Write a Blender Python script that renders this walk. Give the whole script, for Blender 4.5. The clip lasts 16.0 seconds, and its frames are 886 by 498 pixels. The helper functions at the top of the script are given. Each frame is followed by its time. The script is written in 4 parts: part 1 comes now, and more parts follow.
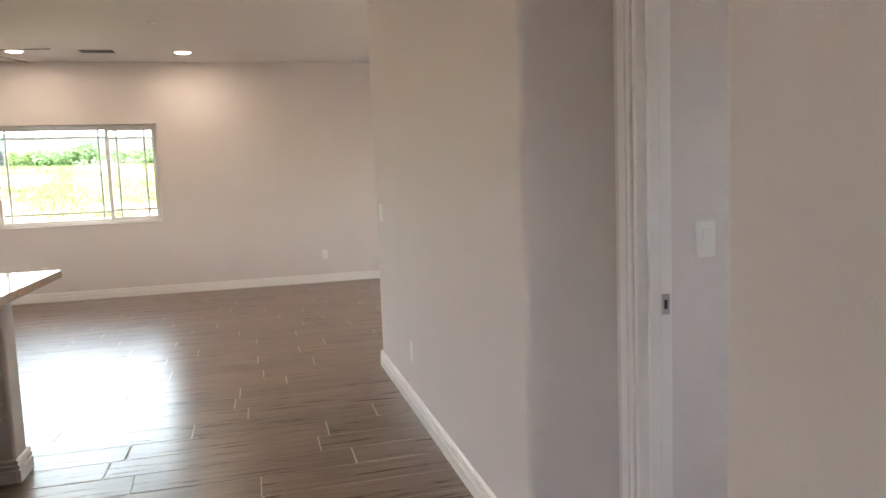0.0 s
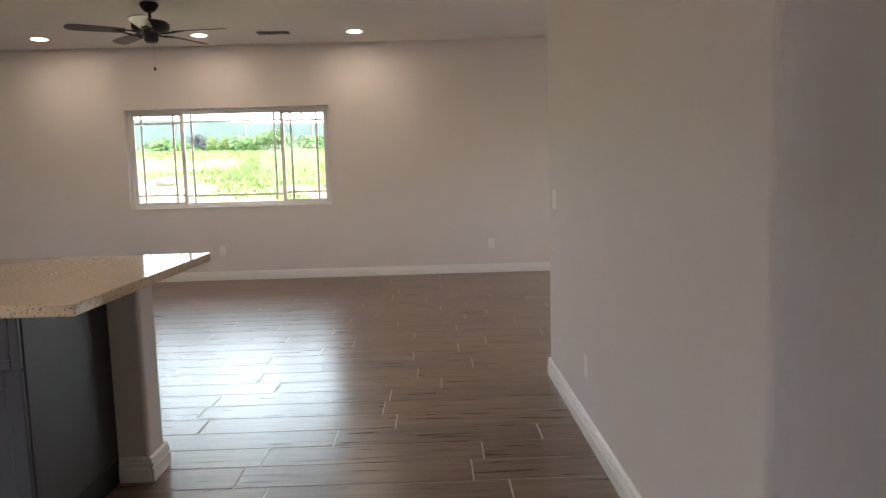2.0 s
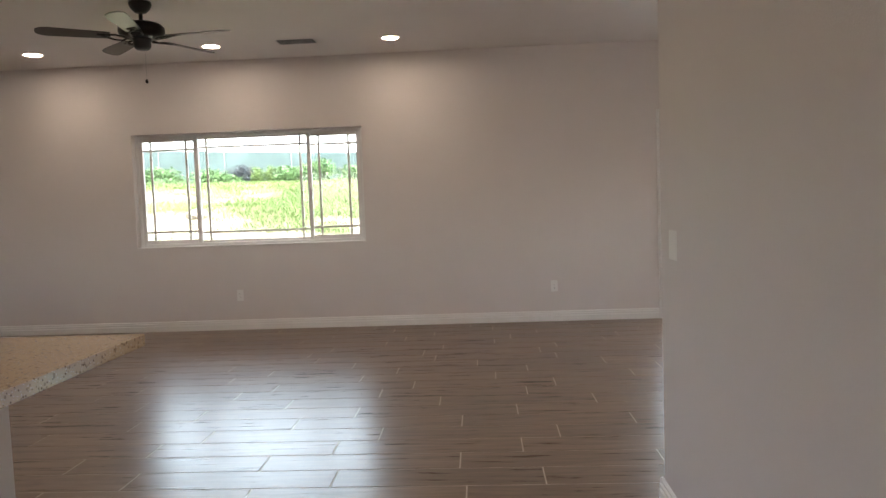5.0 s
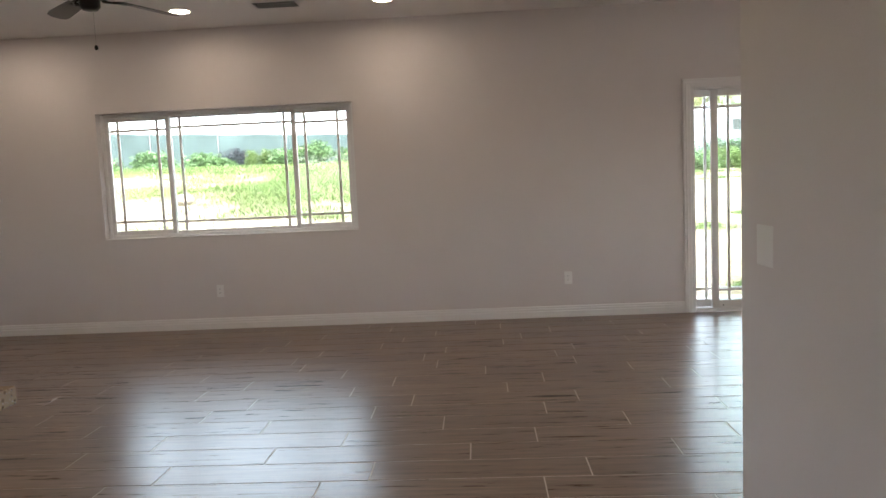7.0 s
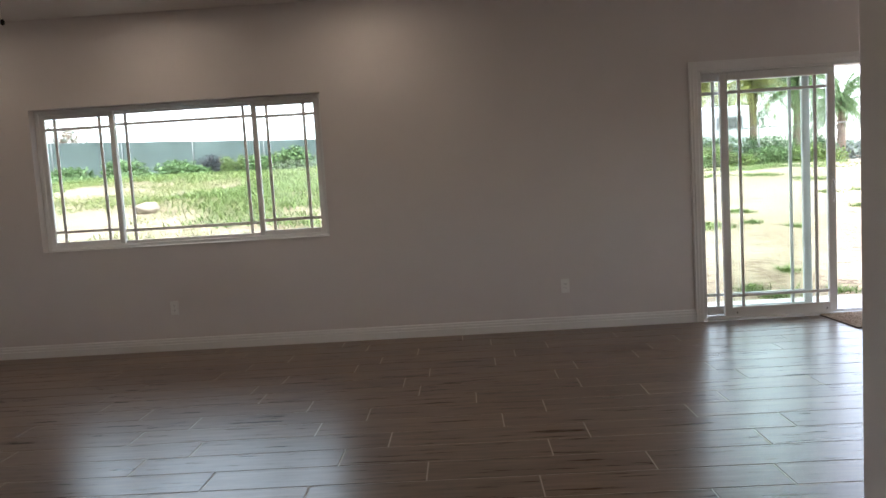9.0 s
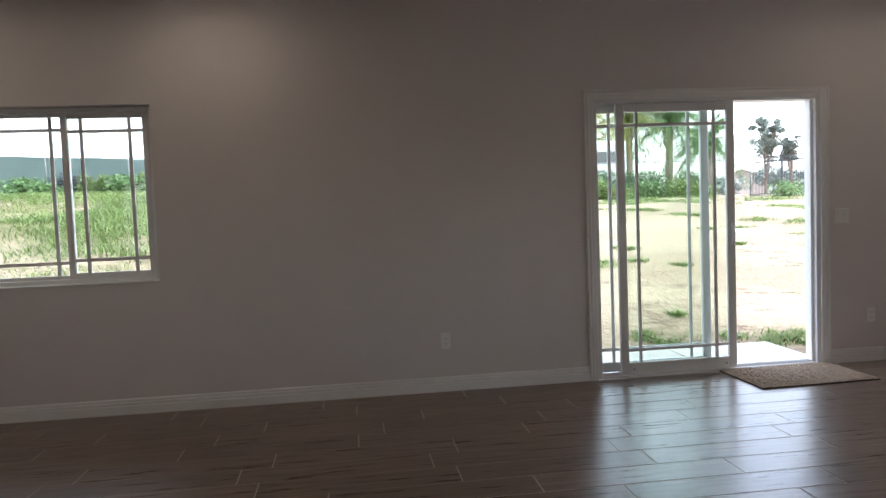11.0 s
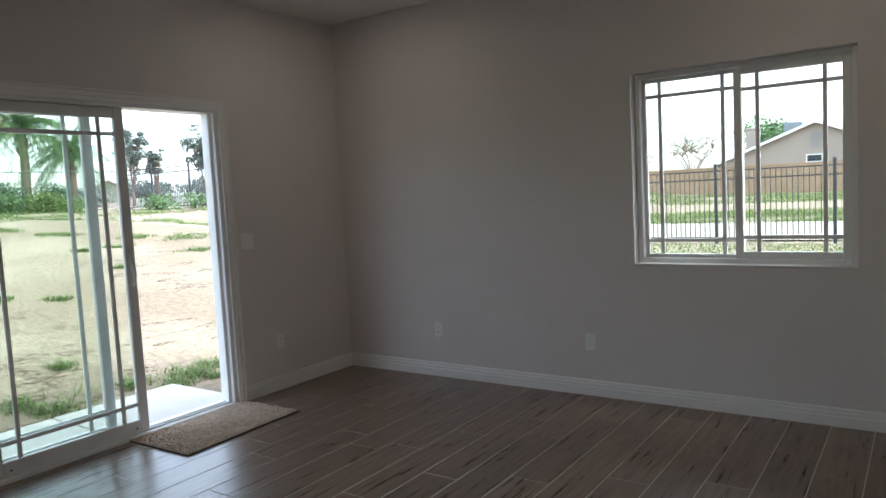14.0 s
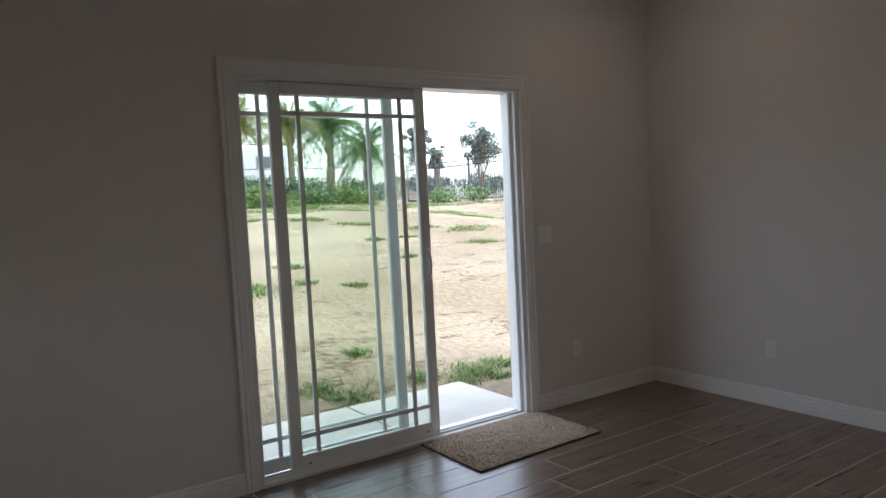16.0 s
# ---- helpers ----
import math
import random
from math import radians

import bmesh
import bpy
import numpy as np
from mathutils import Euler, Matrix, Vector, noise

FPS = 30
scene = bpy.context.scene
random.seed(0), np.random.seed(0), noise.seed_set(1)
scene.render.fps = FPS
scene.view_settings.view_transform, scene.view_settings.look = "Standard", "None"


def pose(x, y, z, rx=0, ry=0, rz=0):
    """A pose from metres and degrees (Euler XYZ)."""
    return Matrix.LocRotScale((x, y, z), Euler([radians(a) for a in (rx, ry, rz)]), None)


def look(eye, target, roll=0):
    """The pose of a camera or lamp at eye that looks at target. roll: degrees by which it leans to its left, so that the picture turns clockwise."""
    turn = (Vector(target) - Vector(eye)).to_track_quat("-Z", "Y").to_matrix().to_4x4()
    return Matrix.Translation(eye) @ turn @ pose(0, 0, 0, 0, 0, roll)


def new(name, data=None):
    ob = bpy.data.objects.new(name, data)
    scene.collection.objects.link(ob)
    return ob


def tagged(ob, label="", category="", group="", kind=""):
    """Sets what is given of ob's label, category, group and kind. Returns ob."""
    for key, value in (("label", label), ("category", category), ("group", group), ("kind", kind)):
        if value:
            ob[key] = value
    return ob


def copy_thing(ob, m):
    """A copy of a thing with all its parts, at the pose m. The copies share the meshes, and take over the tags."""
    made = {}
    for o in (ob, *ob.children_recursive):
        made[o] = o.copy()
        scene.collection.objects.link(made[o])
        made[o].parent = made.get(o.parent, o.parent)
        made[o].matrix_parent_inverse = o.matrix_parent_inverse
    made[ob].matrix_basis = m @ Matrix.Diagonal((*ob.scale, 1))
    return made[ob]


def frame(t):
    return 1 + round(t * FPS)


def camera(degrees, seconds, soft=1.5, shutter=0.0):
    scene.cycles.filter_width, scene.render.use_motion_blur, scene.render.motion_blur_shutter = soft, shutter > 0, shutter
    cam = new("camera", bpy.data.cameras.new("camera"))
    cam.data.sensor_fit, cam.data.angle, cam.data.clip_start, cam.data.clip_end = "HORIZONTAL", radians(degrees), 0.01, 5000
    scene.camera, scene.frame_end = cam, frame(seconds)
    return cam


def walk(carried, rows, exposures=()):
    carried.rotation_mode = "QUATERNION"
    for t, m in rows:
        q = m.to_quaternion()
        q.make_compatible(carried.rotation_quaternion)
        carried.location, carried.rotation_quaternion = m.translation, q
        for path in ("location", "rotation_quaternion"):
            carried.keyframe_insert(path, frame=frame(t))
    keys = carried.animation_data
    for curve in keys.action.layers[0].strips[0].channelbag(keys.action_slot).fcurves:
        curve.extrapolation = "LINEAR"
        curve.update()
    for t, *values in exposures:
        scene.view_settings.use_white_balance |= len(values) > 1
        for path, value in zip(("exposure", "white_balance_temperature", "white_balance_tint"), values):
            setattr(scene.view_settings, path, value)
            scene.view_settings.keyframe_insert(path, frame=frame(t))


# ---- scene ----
cam = camera(63.9, 16.0)
PATH = [
    (0, (-1.892, -9.299, 1.304), (-1.391, -7.373, 1.103), -2.2),
    (0.5, (-1.933, -9.198, 1.302), (-1.551, -7.244, 1.116), -2.5),
    (1, (-1.916, -9.049, 1.293), (-1.643, -7.079, 1.077), -2.6),
    (1.5, (-1.847, -8.898, 1.323), (-1.738, -6.914, 1.097), -2.1),
    (2, (-1.804, -8.691, 1.268), (-1.772, -6.704, 1.048), -1.6),
    (2.5, (-1.837, -8.444, 1.261), (-1.813, -6.457, 1.033), -2.3),
    (3, (-1.889, -8.319, 1.309), (-1.835, -6.329, 1.122), -3.0),
    (3.5, (-1.847, -8.084, 1.323), (-1.867, -6.088, 1.197), -2.0),
    (4, (-1.788, -7.812, 1.261), (-1.862, -5.816, 1.145), -2.0),
    (6.5, (-1.883, -6.771, 1.327), (-1.997, -4.783, 1.145), -2.2),
    (7, (-1.87, -6.599, 1.296), (-1.975, -4.611, 1.111), -2.6),
    (7.5, (-1.82, -6.416, 1.292), (-1.917, -4.424, 1.134), -1.9),
    (8, (-1.822, -6.205, 1.281), (-1.912, -4.215, 1.112), -1.9),
    (8.5, (-1.9, -6.041, 1.294), (-1.976, -4.05, 1.122), -3.4),
    (9, (-1.889, -5.888, 1.241), (-1.948, -3.896, 1.069), -3.5),
    (9.5, (-1.801, -5.693, 1.219), (-1.8, -3.699, 1.07), -1.9),
    (9.7, (-1.841, -5.59, 1.245), (-1.763, -3.597, 1.09), -1.7),
    (12, (-1.592, -4.582, 1.344), (-1.092, -2.647, 1.275), -3.0),
    (12.5, (-1.542, -4.376, 1.375), (-0.661, -2.583, 1.286), -2.0),
    (13, (-1.445, -4.258, 1.407), (-0.3, -2.62, 1.323), -1.3),
    (13.5, (-1.405, -4.105, 1.441), (0.083, -2.774, 1.313), -2.7),
    (13.9, (-1.375, -4.058, 1.423), (0.263, -2.922, 1.268), -3.1),
    (14, (-1.351, -4.034, 1.431), (0.29, -2.903, 1.266), -3.0),
    (14.5, (-1.196, -3.89, 1.399), (0.481, -2.818, 1.207), -2.8),
    (15, (-1.099, -3.715, 1.373), (0.44, -2.447, 1.228), -1.5),
    (15.5, (-1.072, -3.518, 1.409), (0.263, -2.037, 1.257), -2.1),
    (16, (-1.058, -3.406, 1.403), (0.059, -1.753, 1.261), -2.9),
]
EXPOSURES = [(0, 5.01, 6550, 10), (0.5, 4.68, 6550, 10), (1.5, 4.39, 6500, 10.5), (4, 4.36, 6400, 11), (7, 4.09, 6250, 11), (8.0, 3.99, 6150, 11), (8.5, 3.76, 6100, 11), (9.0, 3.31, 6200, 11), (9.5, 3.11, 6150, 11), (12, 2.96, 5950, 9), (13, 2.85, 5900, 7), (13.5, 2.89, 5850, 6), (14, 2.74, 5800, 5), (14.5, 2.12, 5800, 4.5), (15, 2.12, 5850, 5), (15.5, 2.27, 5950, 6), (16, 2.5, 6000, 7)]
walk(cam, [(t, look(eye, target, roll)) for t, eye, target, roll in PATH], EXPOSURES)

# ---- world, sun, exposure ----
world = bpy.data.worlds.new("World")
scene.world = world
world.use_nodes = True
wn = world.node_tree
for n in list(wn.nodes):
    wn.nodes.remove(n)
sky = wn.nodes.new("ShaderNodeTexSky")
sky.sky_type = "NISHITA"
sky.sun_disc = False
sky.sun_elevation = radians(62)
sky.sun_rotation = radians(150)
sky.air_density, sky.dust_density, sky.ozone_density = 1.0, 2.5, 1.0
sky_hsv = wn.nodes.new("ShaderNodeHueSaturation")
sky_hsv.inputs["Saturation"].default_value = 0.45
sky_bg = wn.nodes.new("ShaderNodeBackground")
sky_bg.inputs["Strength"].default_value = 0.15
sky_out = wn.nodes.new("ShaderNodeOutputWorld")
wn.links.new(sky.outputs[0], sky_hsv.inputs["Color"])
wn.links.new(sky_hsv.outputs[0], sky_bg.inputs["Color"])
wn.links.new(sky_bg.outputs[0], sky_out.inputs["Surface"])

sun = new("sun", bpy.data.lights.new("sun", "SUN"))
sun.data.energy, sun.data.angle, sun.data.color = 0.5, radians(16), (1.0, 0.96, 0.9)
sun.matrix_world = look((5, -5, 20), (1.6, 0.5, 0))

LAMP_GLOW = 5.2

# ---- materials ----
def material(name, base, rough=0.6, metal=0.0, var=0.12, scale=6.0, bump=0.0, bump_scale=60.0, spec=0.5, stretch=(1, 1, 1), obvar=0.0):
    """A principled material with two scales of colour variation and fine relief."""
    m = bpy.data.materials.new(name)
    m.use_nodes = True
    t = m.node_tree
    bs = t.nodes["Principled BSDF"]
    bs.inputs["Roughness"].default_value, bs.inputs["Metallic"].default_value = rough, metal
    bs.inputs["Specular IOR Level"].default_value = spec
    co = t.nodes.new("ShaderNodeTexCoord")
    mp = t.nodes.new("ShaderNodeMapping")
    mp.inputs["Scale"].default_value = stretch
    t.links.new(co.outputs["Object"], mp.inputs["Vector"])
    n1 = t.nodes.new("ShaderNodeTexNoise")
    n1.inputs["Scale"].default_value, n1.inputs["Detail"].default_value = scale, 6
    n2 = t.nodes.new("ShaderNodeTexNoise")
    n2.inputs["Scale"].default_value, n2.inputs["Detail"].default_value = scale * 0.13, 3
    for n in (n1, n2):
        t.links.new(mp.outputs[0], n.inputs["Vector"])
    add = t.nodes.new("ShaderNodeMath")
    add.operation = "ADD"
    t.links.new(n1.outputs["Fac"], add.inputs[0])
    t.links.new(n2.outputs["Fac"], add.inputs[1])
    rng = t.nodes.new("ShaderNodeMapRange")
    rng.inputs["From Min"].default_value, rng.inputs["From Max"].default_value = 0.6, 1.4
    rng.inputs["To Min"].default_value, rng.inputs["To Max"].default_value = 1 - var, 1 + var
    t.links.new(add.outputs[0], rng.inputs["Value"])
    value = rng.outputs[0]
    if obvar:
        oi = t.nodes.new("ShaderNodeObjectInfo")
        r2 = t.nodes.new("ShaderNodeMapRange")
        r2.inputs["To Min"].default_value, r2.inputs["To Max"].default_value = 1 - obvar, 1 + obvar
        t.links.new(oi.outputs["Random"], r2.inputs["Value"])
        mu = t.nodes.new("ShaderNodeMath")
        mu.operation = "MULTIPLY"
        t.links.new(value, mu.inputs[0])
        t.links.new(r2.outputs[0], mu.inputs[1])
        value = mu.outputs[0]
    mix = t.nodes.new("ShaderNodeVectorMath")
    mix.operation = "SCALE"
    mix.inputs[0].default_value = base
    t.links.new(value, mix.inputs["Scale"])
    t.links.new(mix.outputs[0], bs.inputs["Base Color"])
    if bump:
        n3 = t.nodes.new("ShaderNodeTexNoise")
        n3.inputs["Scale"].default_value, n3.inputs["Detail"].default_value = bump_scale, 4
        t.links.new(mp.outputs[0], n3.inputs["Vector"])
        b = t.nodes.new("ShaderNodeBump")
        b.inputs["Strength"].default_value, b.inputs["Distance"].default_value = bump, 0.004
        t.links.new(n3.outputs["Fac"], b.inputs["Height"])
        t.links.new(b.outputs[0], bs.inputs["Normal"])
    return m


WALL = material("wall_paint", (0.775, 0.73, 0.715), 0.55, var=0.02, scale=3, bump=0.22, bump_scale=200, spec=0.35)
CEIL = material("ceiling_paint", (0.83, 0.80, 0.775), 0.7, var=0.02, scale=3, bump=0.3, bump_scale=80, spec=0.3)
TRIM = material("white_trim_paint", (0.90, 0.885, 0.87), 0.32, var=0.02, scale=8)
VINYL = material("white_vinyl", (0.86, 0.86, 0.85), 0.35, var=0.02, scale=8)
PLATE = material("white_plastic", (0.89, 0.88, 0.86), 0.3, var=0.01, scale=8)
# near-black: paints the shade inside holes; also for screws and tyres
SLOT = material("dark_slot", (0.03, 0.03, 0.03), 0.6, var=0.05)
STEEL = material("brushed_steel", (0.55, 0.54, 0.52), 0.35, metal=1.0, var=0.05)
GROUT = material("pale_grout", (0.66, 0.60, 0.53), 0.8, var=0.1, scale=20)
ESPRESSO = material("dark_espresso_wood", (0.022, 0.018, 0.020), 0.35, var=0.25, scale=9, stretch=(6, 6, 0.6), bump=0.1, bump_scale=40)
TOEKICK = material("black_toe_kick", (0.012, 0.011, 0.011), 0.6, var=0.1)
FANBLACK = material("black_bronze_metal", (0.012, 0.011, 0.011), 0.35, metal=0.3, var=0.1)
BLADE = material("fan_blade_wood", (0.05, 0.042, 0.036), 0.3, var=0.15, scale=14, stretch=(0.5, 6, 1))
MAT = material("jute_mat", (0.54, 0.43, 0.33), 0.95, var=0.25, scale=140, bump=1.0, bump_scale=260, spec=0.1)
MATEDGE = material("mat_binding", (0.09, 0.07, 0.055), 0.9, var=0.2, scale=60, spec=0.1)
CONCRETE = material("concrete", (0.50, 0.47, 0.42), 0.9, var=0.1, scale=5, bump=0.4, bump_scale=60, spec=0.2)
IRON = material("dark_iron", (0.03, 0.032, 0.036), 0.5, var=0.15)
GALV = material("galvanised_wire", (0.11, 0.118, 0.12), 0.6, metal=0.2, var=0.1)
SCREEN = material("green_fence_fabric", (0.075, 0.098, 0.095), 0.85, var=0.25, scale=1.2, spec=0.15, bump=0.4, bump_scale=20)
ROCK = material("pale_rock", (0.24, 0.20, 0.16), 0.9, var=0.25, scale=4, bump=0.8, bump_scale=14, spec=0.15)
STUCCO = material("tan_stucco", (0.36, 0.30, 0.26), 0.9, var=0.08, scale=2, bump=0.3, spec=0.15)
ROOF = material("grey_shingle", (0.25, 0.24, 0.23), 0.9, var=0.25, scale=6, spec=0.15)
BROWNROOF = material("brown_shingle", (0.20, 0.14, 0.11), 0.9, var=0.25, scale=6, spec=0.15)
RVWHITE = material("white_ribbed_metal", (0.44, 0.46, 0.49), 0.4, var=0.05, scale=2)
DARKGLASS = material("dark_window", (0.03, 0.035, 0.04), 0.1, var=0.1)
BARK = material("bark", (0.16, 0.12, 0.09), 0.9, var=0.3, scale=14, bump=0.6, bump_scale=30, spec=0.15)
TEAL = material("teal_plastic", (0.10, 0.42, 0.42), 0.4, var=0.05)
STEELGREY = material("grey_ac_metal", (0.20, 0.22, 0.24), 0.5, var=0.1)


def tree_nodes(m):
    return m.node_tree.nodes, m.node_tree.links, m.node_tree.nodes["Principled BSDF"]


def leaf_material(name, base, var=0.5):
    """Foliage that differs from leaf to leaf."""
    m = material(name, base, 0.55, var=0.2, scale=3, spec=0.3)
    N, L, bs = tree_nodes(m)
    geo = N.new("ShaderNodeNewGeometry")
    r = N.new("ShaderNodeMapRange")
    r.inputs["To Min"].default_value, r.inputs["To Max"].default_value = 1 - var, 1 + var
    L.new(geo.outputs["Random Per Island"], r.inputs["Value"])
    src = bs.inputs["Base Color"].links[0].from_socket
    v = N.new("ShaderNodeVectorMath")
    v.operation = "SCALE"
    L.new(src, v.inputs[0])
    L.new(r.outputs[0], v.inputs["Scale"])
    L.new(v.outputs[0], bs.inputs["Base Color"])
    tl = N.new("ShaderNodeBsdfTranslucent")
    L.new(v.outputs[0], tl.inputs["Color"])
    mx = N.new("ShaderNodeMixShader")
    mx.inputs[0].default_value = 0.35
    L.new(bs.outputs[0], mx.inputs[1])
    L.new(tl.outputs[0], mx.inputs[2])
    L.new(mx.outputs[0], N["Material Output"].inputs["Surface"])
    return m


GRASS = leaf_material("yellow_green_grass", (0.150, 0.185, 0.058))
WEED = leaf_material("green_weed", (0.13, 0.185, 0.058))
MALLOW = leaf_material("leafy_green", (0.115, 0.185, 0.075))
HEDGE = leaf_material("dark_hedge", (0.06, 0.115, 0.040))
DARKBUSH = leaf_material("dark_dry_bush", (0.045, 0.047, 0.055), 0.4)
PALMLEAF = leaf_material("palm_green", (0.10, 0.17, 0.065))
# lightened leaf colour: distance haze is put into it
EUCLEAF = leaf_material("hazy_grey_green", (0.15, 0.18, 0.155))
YELLOWPALM = leaf_material("yellowing_palm_green", (0.19, 0.20, 0.06))


def glass_material():
    m = bpy.data.materials.new("window_glass")
    m.use_nodes = True
    N, L, bs = tree_nodes(m)
    N.remove(bs)
    tr = N.new("ShaderNodeBsdfTransparent")
    tr.inputs["Color"].default_value = (0.922, 0.952, 0.922, 1)
    gl = N.new("ShaderNodeBsdfGlossy")
    gl.inputs["Roughness"].default_value = 0.02
    fr = N.new("ShaderNodeFresnel")
    fr.inputs["IOR"].default_value = 1.35
    mx = N.new("ShaderNodeMixShader")
    L.new(fr.outputs[0], mx.inputs[0])
    L.new(tr.outputs[0], mx.inputs[1])
    L.new(gl.outputs[0], mx.inputs[2])
    L.new(mx.outputs[0], N["Material Output"].inputs["Surface"])
    return m


GLASS = glass_material()


def emission_material(name, color, strength):
    m = bpy.data.materials.new(name)
    m.use_nodes = True
    N, L, bs = tree_nodes(m)
    bs.inputs["Base Color"].default_value = (0.9, 0.9, 0.85, 1)
    bs.inputs["Emission Color"].default_value = (*color, 1)
    bs.inputs["Emission Strength"].default_value = strength
    return m


LENS = emission_material("lit_lamp_lens", (1.0, 0.80, 0.60), LAMP_GLOW)


def quartz_material():
    m = material("speckled_quartz", (0.60, 0.46, 0.31), 0.08, var=0.06, scale=4)
    N, L, bs = tree_nodes(m)
    src = bs.inputs["Base Color"].links[0].from_socket
    co = N.new("ShaderNodeTexCoord")
    cur = src
    for sc, lo, hi, col in ((75, 0.20, 0.25, (0.20, 0.13, 0.08, 1)), (130, 0.16, 0.22, (0.78, 0.74, 0.66, 1)), (38, 0.16, 0.20, (0.36, 0.26, 0.17, 1))):
        vo = N.new("ShaderNodeTexVoronoi")
        vo.inputs["Scale"].default_value = sc
        L.new(co.outputs["Object"], vo.inputs["Vector"])
        r = N.new("ShaderNodeMapRange")
        r.inputs["From Min"].default_value, r.inputs["From Max"].default_value = lo, hi
        r.inputs["To Min"].default_value, r.inputs["To Max"].default_value = 1, 0
        L.new(vo.outputs["Distance"], r.inputs["Value"])
        mx = N.new("ShaderNodeMix")
        mx.data_type = "RGBA"
        L.new(r.outputs[0], mx.inputs[0])
        L.new(cur, mx.inputs[6])
        mx.inputs[7].default_value = col
        cur = mx.outputs[2]
    L.new(cur, bs.inputs["Base Color"])
    return m


QUARTZ = quartz_material()


def plank_material(name, island):
    """Wood-look porcelain: grain along x, a tone and a stretch of grain for each plank, small dark knots."""
    m = bpy.data.materials.new(name)
    m.use_nodes = True
    N, L, bs = tree_nodes(m)
    geo = N.new("ShaderNodeNewGeometry")
    if island:
        rnd = geo.outputs["Random Per Island"]
    else:
        rnd = N.new("ShaderNodeObjectInfo").outputs["Random"]
    off = N.new("ShaderNodeVectorMath")
    off.operation = "MULTIPLY_ADD"
    cmb = N.new("ShaderNodeCombineXYZ")
    for k in range(3):
        L.new(rnd, cmb.inputs[k])
    L.new(cmb.outputs[0], off.inputs[0])
    off.inputs[1].default_value = (37, 19, 11)
    L.new(geo.outputs["Position"], off.inputs[2])
    mp = N.new("ShaderNodeMapping")
    mp.inputs["Scale"].default_value = (1.6, 22, 1)
    L.new(off.outputs[0], mp.inputs["Vector"])
    n1 = N.new("ShaderNodeTexNoise")
    n1.inputs["Scale"].default_value, n1.inputs["Detail"].default_value, n1.inputs["Roughness"].default_value = 1.6, 8, 0.65
    L.new(mp.outputs[0], n1.inputs["Vector"])
    mp2 = N.new("ShaderNodeMapping")
    mp2.inputs["Scale"].default_value = (7, 16, 1)
    L.new(off.outputs[0], mp2.inputs["Vector"])
    n2 = N.new("ShaderNodeTexNoise")
    n2.inputs["Scale"].default_value, n2.inputs["Detail"].default_value = 1.0, 4
    L.new(mp2.outputs[0], n2.inputs["Vector"])
    ramp = N.new("ShaderNodeValToRGB")
    e = ramp.color_ramp.elements
    e[0].position, e[0].color = 0.30, (0.105, 0.066, 0.046, 1)
    e[1].position, e[1].color = 0.72, (0.285, 0.195, 0.138, 1)
    L.new(n1.outputs["Fac"], ramp.inputs[0])
    kn = N.new("ShaderNodeMapRange")
    kn.inputs["From Min"].default_value, kn.inputs["From Max"].default_value = 0.24, 0.42
    kn.inputs["To Min"].default_value, kn.inputs["To Max"].default_value = 0.68, 1.0
    L.new(n2.outputs["Fac"], kn.inputs["Value"])
    tone = N.new("ShaderNodeMapRange")
    tone.inputs["To Min"].default_value, tone.inputs["To Max"].default_value = 0.86, 1.14
    L.new(rnd, tone.inputs["Value"])
    mu = N.new("ShaderNodeMath")
    mu.operation = "MULTIPLY"
    L.new(kn.outputs[0], mu.inputs[0])
    L.new(tone.outputs[0], mu.inputs[1])
    v = N.new("ShaderNodeVectorMath")
    v.operation = "SCALE"
    L.new(ramp.outputs[0], v.inputs[0])
    L.new(mu.outputs[0], v.inputs["Scale"])
    L.new(v.outputs[0], bs.inputs["Base Color"])
    rr = N.new("ShaderNodeMapRange")
    rr.inputs["To Min"].default_value, rr.inputs["To Max"].default_value = 0.24, 0.33
    L.new(n1.outputs["Fac"], rr.inputs["Value"])
    L.new(rr.outputs[0], bs.inputs["Roughness"])
    bs.inputs["Specular IOR Level"].default_value = 0.8
    b = N.new("ShaderNodeBump")
    b.inputs["Strength"].default_value, b.inputs["Distance"].default_value = 0.06, 0.002
    L.new(n1.outputs["Fac"], b.inputs["Height"])
    L.new(b.outputs[0], bs.inputs["Normal"])
    return m


PLANK, PLANKREST = plank_material("wood_look_tile", False), plank_material("wood_look_tile_rest", True)


